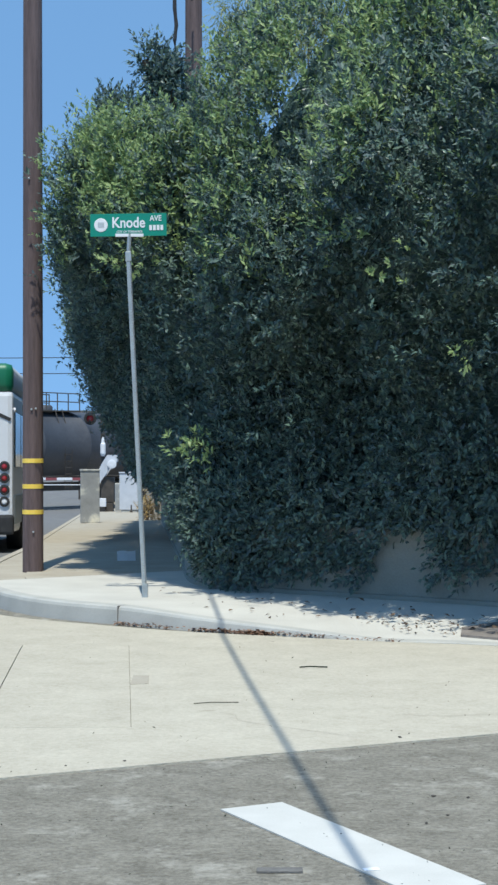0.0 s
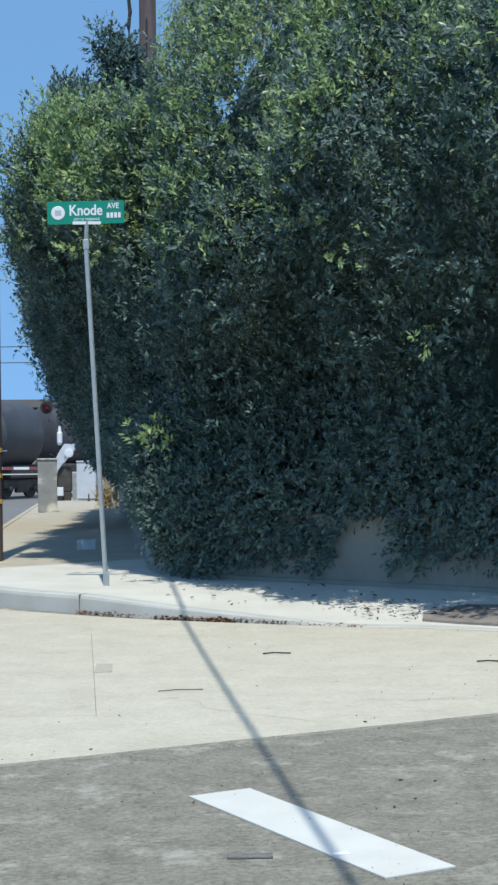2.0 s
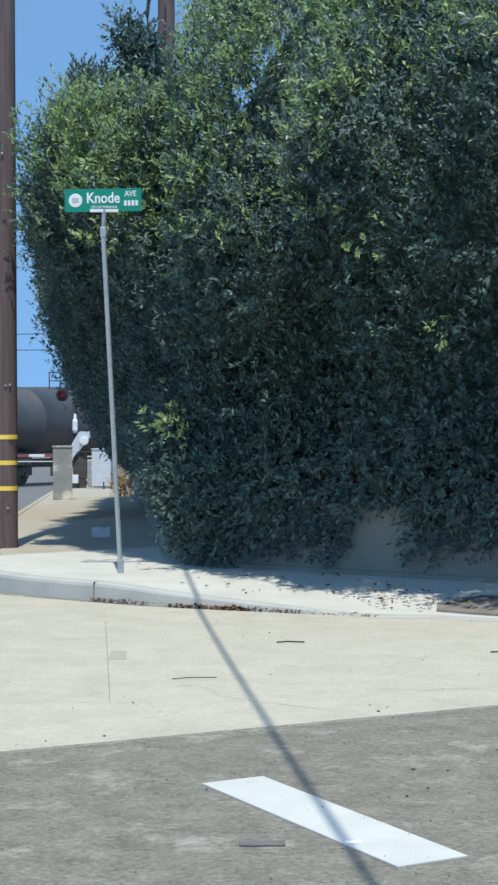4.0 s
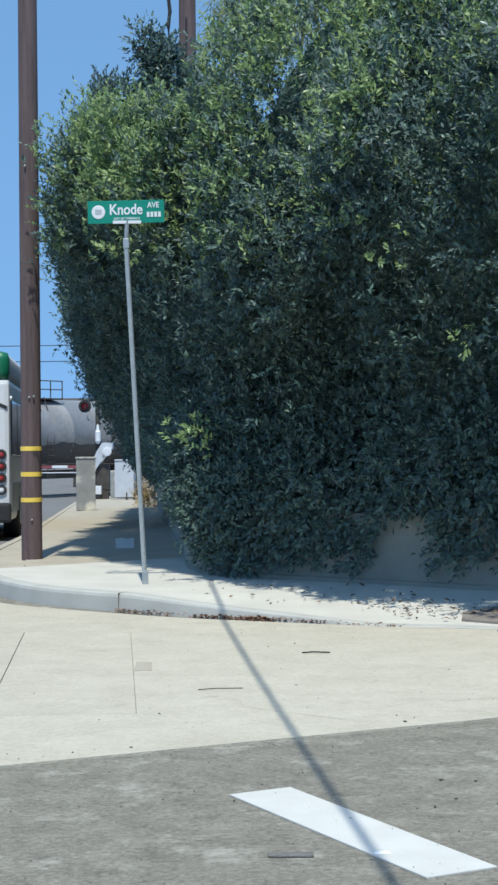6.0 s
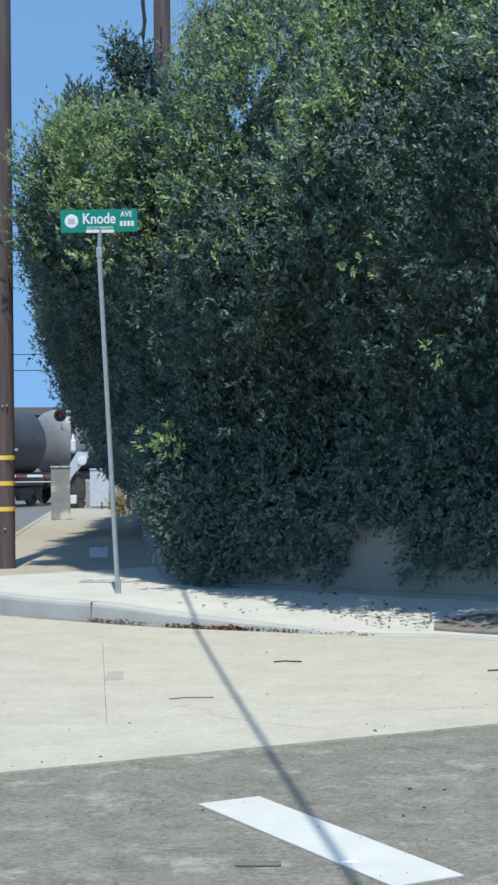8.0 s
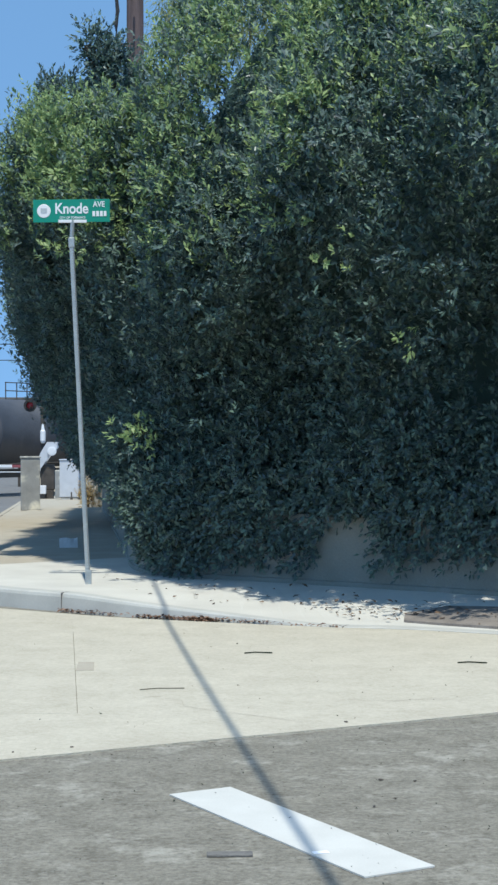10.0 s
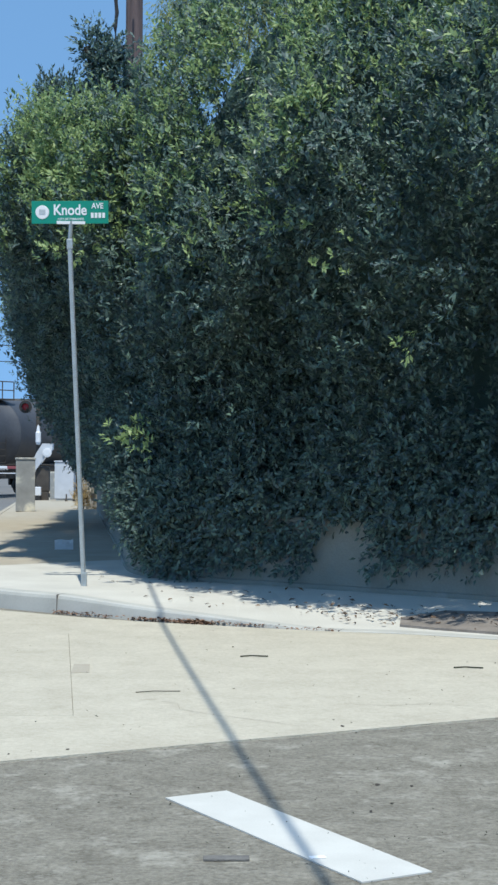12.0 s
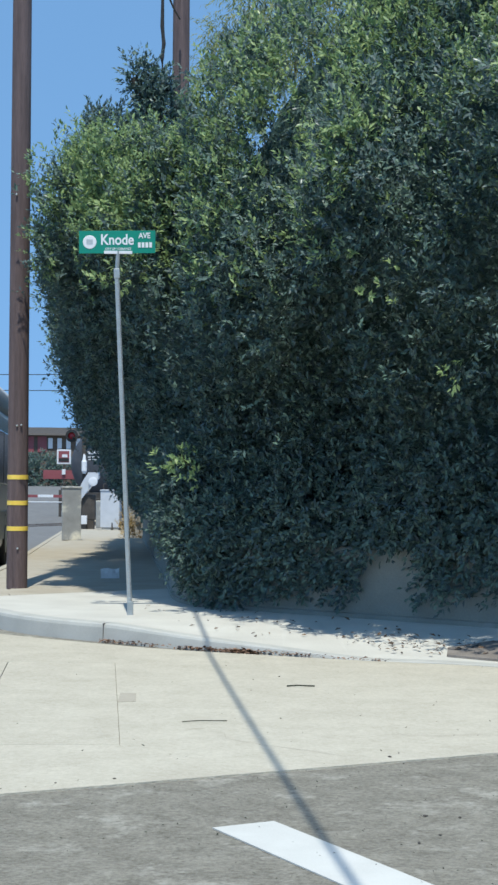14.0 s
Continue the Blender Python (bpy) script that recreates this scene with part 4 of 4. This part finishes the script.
        for ax in (-0.88, 0.88):
            bm = bmesh.new()
            for sy in (-0.76, 0.76):
                lathe(bm, [(0, -0.06), (0.12, -0.07), (0.2, -0.03), (0.38, -0.03), (0.46, -0.065), (0.46, 0.065), (0.38, 0.03), (0.2, 0.03), (0, 0.06)], 24, pose(0, sy, 0, 90))
            tube(bm, [(0, -0.95, 0), (0, 0.95, 0)], 0.075)
            wheel = part("wheelset", bm, IRON, truck)
            axles.append((wheel, x + ax))
    # stencilled marks that cannot be read: plain bars on the side facing the road
    for (x, z, w, h) in marks:
        bm = bmesh.new()
        if x <= -L + 0.5:            # on the rear head, x then counts sideways from its middle
            y = (x + L + 100.0) if x < -50 else 0.0
            r = math.hypot(y, z - zc) / R
            box(bm, 0.014, w, h, Matrix.Translation((-L + 0.76 * (1 - math.sqrt(max(0.05, 1 - r * r))) - 0.012, y, z)) @ pose(0, 0, 0, 0, 22 * (z - zc) / R, 0))
        else:
            a = math.asin(min(0.97, max(-0.97, (z - zc) / R)))
            box(bm, w, 0.012, h, Matrix.Translation((x, -(R + 0.006) * math.cos(a), z)) @ pose(0, 0, 0, -math.degrees(a)))
        part("stencil", bm, WHITE, tank, "white stencilled bar")
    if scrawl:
        # dark skin over the belly, with a wandering upper edge
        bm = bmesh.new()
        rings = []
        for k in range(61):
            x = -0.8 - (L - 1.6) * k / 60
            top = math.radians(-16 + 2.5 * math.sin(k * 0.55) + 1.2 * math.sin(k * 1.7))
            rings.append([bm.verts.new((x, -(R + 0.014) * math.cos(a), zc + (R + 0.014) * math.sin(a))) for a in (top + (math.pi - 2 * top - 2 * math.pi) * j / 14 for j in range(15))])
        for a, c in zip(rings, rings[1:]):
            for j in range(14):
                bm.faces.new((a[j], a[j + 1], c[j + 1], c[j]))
        part("stained_belly", bm, TANK_DARK, tank, "dark band over the belly", smooth=True)
        for k in range(2):
            pts = []
            for i in range(9):
                x = -1.2 - 0.32 * i - 0.1 * k
                z = zc + (0.45 if i % 2 else 0.05) + 0.12 * math.sin(i * 2.3 + k) - 0.32 * k
                a = math.asin((z - zc) / R)
                pts.append((x, -(R + 0.002) * math.cos(a), z))
            part("graffiti", tube(bmesh.new(), pts, 0.05, 6), IRON, tank, "dark sprayed zigzag stroke")
    return car, axles


DARK_LABEL = "black railway tank car with top platform, rolling past"
TRAIN = []
for lead, L, material, label, marks in (
        (36.4, 16.8, TANK_DARK, DARK_LABEL, [(-13.2, 2.3, 1.1, 0.16), (-13.4, 2.05, 0.7, 0.1)]),
        (18.2, 16.8, TANK_DARK, DARK_LABEL, [(-4.0, 2.2, 1.6, 0.05)]),
        (0.0, 16.8, TANK_SILVER, "weathered silver railway tank car with dark belly, rolling past", [(-13.0, 2.3, 1.2, 0.16)]),
        (-18.2, 16.8, TANK_DARK, DARK_LABEL, [(-3.0, 2.6, 0.7, 0.12)]),
        (-36.4, 13.4, TANK_DARK, "black railway tank car with white stencils, last of the train", [(-113.7, 3.45, 0.9, 0.13), (-113.65, 3.24, 0.7, 0.06), (-113.6, 3.12, 0.5, 0.06), (-113.7, 2.45, 0.45, 0.05), (-113.7, 2.2, 0.45, 0.05)])):
    TRAIN.append((lead, *tank_car(L, material, label, marks, material is TANK_SILVER)))


# ---- bus ----
def bus():
    b = thing("bus", Matrix.Translation((-4.01, 29.7, lie(30.5))) @ pose(0, 0, 0, -0.9, 0, 3.7), "white and green city bus waiting at the kerb, seen from behind", "bus")
    # x from -2.5 to 0, rear at y = 0, length 9.6
    L, Wd, H = 8.3, 2.5, 3.05
    bm = box(bmesh.new(), Wd, L, 2.42, pose(-Wd / 2, L / 2, 0.35 + 1.21), 0.09)
    part("body", bm, BUS_WHITE, b, "white painted body")
    bm = box(bmesh.new(), Wd - 0.04, L - 0.05, 0.46, pose(-Wd / 2, L / 2, 3.0), 0.11)
    part("roof", bm, PALE_GREY, b, "pale grey rounded roof", smooth=True)
    part("rear_cap", box(bmesh.new(), Wd - 0.02, 0.42, 0.5, pose(-Wd / 2, 0.2, 3.0), 0.13), BUS_GREEN, b, "green rounded rear cap", smooth=True)
    part("bumper", box(bmesh.new(), Wd + 0.02, 0.22, 0.34, pose(-Wd / 2, 0.0, 0.5), 0.05), BLACK, b, "black rear bumper")
    part("rear_window", box(bmesh.new(), 1.9, 0.03, 0.75, pose(-Wd / 2 - 0.1, -0.008, 2.1), 0.02), GLASS, b)
    for z, lit in ((1.49, True), (1.29, False), (1.09, False)):
        lamp = part("tail_lamp", lathe(bmesh.new(), [(0.05, 0), (0.05, 0.02), (0.035, 0.03), (0, 0.035)], 20, pose(-0.15, -0.002, z, 90)), RED_GLOW if lit else RED_LENS, b, "round red tail lamp", smooth=True)
        part("bezel", lathe(bmesh.new(), [(0.05, 0), (0.05, 0.035), (0.085, 0.03), (0.09, 0.0)], 20, pose(-0.15, -0.002, z, 90)), BLACK, lamp)
    lamp = part("reversing_lamp", lathe(bmesh.new(), [(0.05, 0), (0.05, 0.02), (0.035, 0.03), (0, 0.035)], 20, pose(-0.15, -0.002, 0.89, 90)), WHITE, b, "round white reversing lamp")
    part("bezel", lathe(bmesh.new(), [(0.05, 0), (0.05, 0.035), (0.085, 0.03), (0.09, 0.0)], 20, pose(-0.15, -0.002, 0.89, 90)), BLACK, lamp)
    part("emblem", box(bmesh.new(), 0.34, 0.01, 0.06, pose(-0.2, -0.006, 2.35, 0, 25)), BLACK, b, "dark curved emblem stroke")
    for k in range(5):
        part("side_window", box(bmesh.new(), 0.03, 1.3, 0.95, pose(0.002, 0.95 + k * 1.42, 1.95), 0.02), GLASS, b)
    part("skirt", box(bmesh.new(), 0.03, L - 0.4, 0.5, pose(0.004, L / 2, 0.75), 0.01), STEEL, b, "grey lower side panel")
    for y in (2.2, 6.6):
        wheel = part("wheel", lathe(bmesh.new(), [(0, 0.02), (0.25, 0.02), (0.28, 0.0), (0.46, 0.01), (0.48, -0.05), (0.48, -0.26), (0, -0.26)], 28, pose(0.01, y, 0.48, 0, 90)), BLACK, b, smooth=True)
        part("rim", lathe(bmesh.new(), [(0, 0.035), (0.1, 0.03), (0.24, 0.025), (0.24, 0.0)], 20, pose(0.01, y, 0.48, 0, 90)), STEEL, wheel)
        part("wheel", lathe(bmesh.new(), [(0, 0.02), (0.46, 0.01), (0.48, -0.05), (0.48, -0.26), (0, -0.26)], 28, pose(-Wd - 0.01, y, 0.48, 0, -90)), BLACK, b, smooth=True)
    part("marker_lamp", lathe(bmesh.new(), [(0.04, 0), (0.04, 0.03), (0, 0.04)], 12, pose(0.0, 0.12, 2.45, 0, 90)), WHITE, b)


bus()


# ---- crossing equipment ----
def pedestal():
    p = thing("utility_cabinet", pose(-4.2, 46.0, lie(46) + 0.17, 0, 0, 6), "weathered grey concrete cabinet with pale patches", "cabinet")
    part("body", box(bmesh.new(), 0.5, 0.45, 1.36, pose(0, 0, 0.68), 0.02), PEDESTAL, p)
    part("lid", box(bmesh.new(), 0.54, 0.49, 0.05, pose(0, 0, 1.38), 0.015), PEDESTAL, p)


pedestal()


def crossing_gate():
    g = thing("crossing_gate", pose(-5.85, 66.0, lie(66) + 0.1), "railway crossing gate with lowered red and white arm", "crossing gate")
    part("mast", lathe(bmesh.new(), [(0.2, 0), (0.2, 0.06), (0.08, 0.08), (0.085, 4.0), (0, 4.02)], 14, pose(0.3, 0.1, 0)), IRON, g, "rusty brown signal mast")
    part("mechanism", box(bmesh.new(), 0.5, 0.5, 0.95, pose(0.5, 0, 0.88), 0.04), IRON, g, "dark gate mechanism housing")
    part("stand", box(bmesh.new(), 0.42, 0.5, 0.4, pose(0.5, 0, 0.2), 0.03), IRON, g)
    part("box", box(bmesh.new(), 0.34, 0.24, 0.32, pose(0.3, -0.45, 0.42), 0.02), WHITE, g, "small white junction box")
    part("box_base", box(bmesh.new(), 0.28, 0.22, 0.26, pose(0.3, -0.45, 0.13), 0.02), BLACK, g)
    prof = [(-0.34, 1.12), (0.0, 1.12), (0.42, 1.72), (0.68, 1.98), (0.68, 2.2), (0.3, 2.2), (0.08, 1.85), (-0.12, 1.42), (-0.34, 1.34)]
    for dy in (-0.34, 0.34):
        bm = bmesh.new()
        a = [bm.verts.new((x + 0.2, dy - 0.03, z)) for x, z in prof]
        c = [bm.verts.new((x + 0.2, dy + 0.03, z)) for x, z in prof]
        bm.faces.new(a)
        bm.faces.new(c[::-1])
        for i in range(len(prof)):
            j = (i + 1) % len(prof)
            bm.faces.new((a[i], c[i], c[j], a[j]))
        bmesh.ops.recalc_face_normals(bm, faces=bm.faces[:])
        part("counterweight_arm", bm, PALE_GREY, g, "pale grey curved counterweight arm")
    part("counterweight", lathe(bmesh.new(), [(0.0, -0.06), (0.17, -0.06), (0.17, 0.06), (0.1, 0.07), (0, 0.07)], 20, pose(0.68, -0.4, 1.86, 90)), WHITE, g, "round pale counterweight")
    part("bell", lathe(bmesh.new(), [(0.0, 0.75), (0.04, 0.72), (0.07, 0.5), (0.1, 0.46), (0.1, 0.1), (0.06, 0.0)], 14, pose(0.32, -0.1, 2.15)), WHITE, g, "white finial")
    arm = part("arm", box(bmesh.new(), 9.0, 0.05, 0.1, pose(-4.5, -0.3, 1.3), 0.01), WHITE, g, "white gate arm with red stripes")
    for k in range(9):
        part("stripe", box(bmesh.new(), 0.42, 0.056, 0.104, pose(-0.6 - k * 1.0, -0.3, 1.3)), RED, arm, "dull red stripe")
    part("lower_rail", box(bmesh.new(), 8.6, 0.03, 0.035, pose(-4.5, -0.3, 1.08), 0.008), WHITE, arm)
    for k in range(2):
        x, z = (-0.15, 3.57) if k == 0 else (0.85, 3.57)
        lamp = part("signal_lamp", lathe(bmesh.new(), [(0, -0.02), (0.24, -0.02), (0.24, 0.0), (0.0, 0.0)], 28, pose(x, -0.2, z, 90)), BLACK, g, "black round signal background")
        part("lens", lathe(bmesh.new(), [(0.13, 0.0), (0.12, 0.03), (0, 0.06)], 20, pose(x, -0.2, z, 90)), RED_GLOW, lamp, "lit red lens")
        part("hood", lathe(bmesh.new(), [(0.15, 0.0), (0.15, 0.2), (0.14, 0.2), (0.14, 0.0)], 20, pose(x, -0.2, z, 90)), BLACK, lamp)


crossing_gate()


def signal_box():
    s = thing("signal_cabinet", pose(-4.38, 64.0, lie(64) + 0.14, 0, 0, -4), "pale grey metal railway signal cabinet", "cabinet")
    part("body", box(bmesh.new(), 0.7, 0.6, 1.34, pose(0, 0, 0.79), 0.02), PALE_GREY, s)
    part("roof", box(bmesh.new(), 0.74, 0.66, 0.04, pose(0, 0, 1.48), 0.012), PALE_GREY, s)
    part("plinth", box(bmesh.new(), 0.6, 0.55, 0.12, pose(0, 0, 0.05), 0.01), CURB, s)
    part("side_panel", box(bmesh.new(), 0.2, 0.5, 1.0, pose(-0.42, 0, 0.6), 0.02), PEDESTAL, s, "grey side locker")
    for dx in (0.1, 0.38):
        part("valve", lathe(bmesh.new(), [(0.05, 0), (0.05, 0.1), (0.025, 0.12), (0.025, 0.3), (0, 0.31)], 10, pose(dx, -0.42, 0.0)), IRON, s)


signal_box()


def fence():
    f = thing("fence", Matrix(), "short weathered grey timber fence at the pavement's end", "fence")
    for k, (x, y) in enumerate(((-2.82, 50.2), (-3.0, 52.0), (-2.66, 50.6), (-2.5, 50.2))):
        part("post", box(bmesh.new(), 0.14, 0.14, 1.35 - 0.1 * (k % 2), pose(x, y, lie(y) + 0.17 + 0.62, 0, 2 * (k - 1), 5), 0.015), TIMBER, f)
    part("rail", box(bmesh.new(), 0.85, 0.05, 0.12, pose(-2.66, 50.3, lie(50.3) + 1.05, 0, 0, 0), 0.01), TIMBER, f)


fence()
blob_bush("dry_bush", "dry straw-coloured weeds beside the pavement", "bush", [((-3.0, 49.6, -0.12), (0.18, 0.2, 0.2)), ((-2.78, 49.5, -0.14), (0.18, 0.2, 0.2)), ((-2.95, 49.7, 0.2), (0.08, 0.1, 0.35))], STRAW, 90, 0.16, 0.022, 9, (-2.95, 49.6, -0.36), 6, 0.0, (0.15, 0.4))


def far_post():
    p = thing("crossing_sign", pose(-9.33, 98.0, lie(98)), "square red and black warning sign with white border on a post", "road sign")
    part("post", tube(bmesh.new(), [(0, 0, 0), (0, 0, 3.6)], 0.05), IRON, p)
    plate = part("plate", box(bmesh.new(), 0.78, 0.02, 0.82, pose(0, -0.06, 3.35), 0.008), WHITE, p, "white bordered square plate")
    part("field", box(bmesh.new(), 0.6, 0.02, 0.64, pose(0, -0.072, 3.35), 0.004), RED, plate, "dark red field")
    part("bar", box(bmesh.new(), 0.56, 0.02, 0.2, pose(0, -0.08, 3.17), 0.002), BLACK, plate)
    part("symbol", box(bmesh.new(), 0.3, 0.02, 0.16, pose(0.05, -0.084, 3.4), 0.002), WHITE, plate)
    part("board", box(bmesh.new(), 1.9, 0.03, 0.5, pose(-0.2, -0.05, 2.35), 0.01), RED, p, "dull red board")
    part("lamp_box", box(bmesh.new(), 0.2, 0.12, 0.3, pose(0, -0.1, 2.5), 0.02), WHITE, p)
    for x in (-0.2, 0.12):
        part("leg", box(bmesh.new(), 0.14, 0.12, 1.5, pose(x, 0, 0.75), 0.01), IRON, p)


far_post()


# ---- beyond the railway ----
def far_house():
    h = thing("house", pose(-17, 170, 0.65, 0, 0, 8), "low far house with red wall panels and white windows", "house")
    part("wall", box(bmesh.new(), 14, 8, 5.4, pose(0, 0, 1.7), 0.05), BARK, h, "dull brown-grey wall")
    bm = bmesh.new()
    v = [bm.verts.new(p) for p in ((-7.6, -4.6, 4.25), (7.6, -4.6, 4.25), (7.6, 4.6, 4.25), (-7.6, 4.6, 4.25), (-5, 0, 5.1), (5, 0, 5.1))]
    for f in ((0, 1, 5, 4), (2, 3, 4, 5), (1, 2, 5), (3, 0, 4), (3, 2, 1, 0)):
        bm.faces.new([v[i] for i in f])
    part("roof", bm, IRON, h, "dark low hipped roof")
    for x in (-5.6, -4.6, -3.6, -0.62, 0.24, 1.08, 2.0, 2.9, 4.2, 5.4):
        w = part("window", box(bmesh.new(), 0.42, 0.1, 1.0, pose(x, -4.03, 3.5), 0.01), WHITE, h, "bright white window")
        part("frame", box(bmesh.new(), 0.5, 0.06, 0.05, pose(x, -4.04, 2.97)), IRON, w)
    for x in (-1.4, -2.6, 3.5):
        part("panel", box(bmesh.new(), 0.85, 0.08, 1.5, pose(x, -4.03, 3.4)), RED, h, "dull red wall panel")


far_house()
blob_bush("hedge", "far dense green bushes beyond the railway", "hedge", [((-23 + k * 2.2, 153 + (k % 3), 1.25), (1.8, 1.2, 1.5 + 0.35 * (k % 2))) for k in range(7)], LEAF, 3000, 0.26, 0.13, 8, (-16, 154, 0.2), 4, 0.0, (0.3, 0.6))
utility_pole(16, 130.25, 13.5, 0.17, 0.12, "distant wooden utility pole carrying wires", ())
for z, dz in ((9.5, 0.0), (8.3, 0.1)):
    cable((-60, 150, z + 1), (16, 130.1, z - dz), 0.8, 0.035, "thin black overhead wire far off")


# ---- what moves ----
def travelled(t):
    return -0.8 + 5.92 * (t - 5.0)


def motions():
    heading = pose(0, 0, 0, 0, 0, math.degrees(math.atan2(TRACK_DIR.y, TRACK_DIR.x)))
    times = [k * 0.5 for k in range(29)]
    for lead, car, axles in TRAIN:
        walk(car, [(t, Matrix.Translation(along(travelled(t) + lead)) @ heading) for t in times])
        for wheel, x in axles:
            walk(wheel, [(k * 0.1, pose(x, 0, 0.46, 0, math.degrees((travelled(k * 0.1) - travelled(0)) / 0.46), 0)) for k in range(141)])


motions()
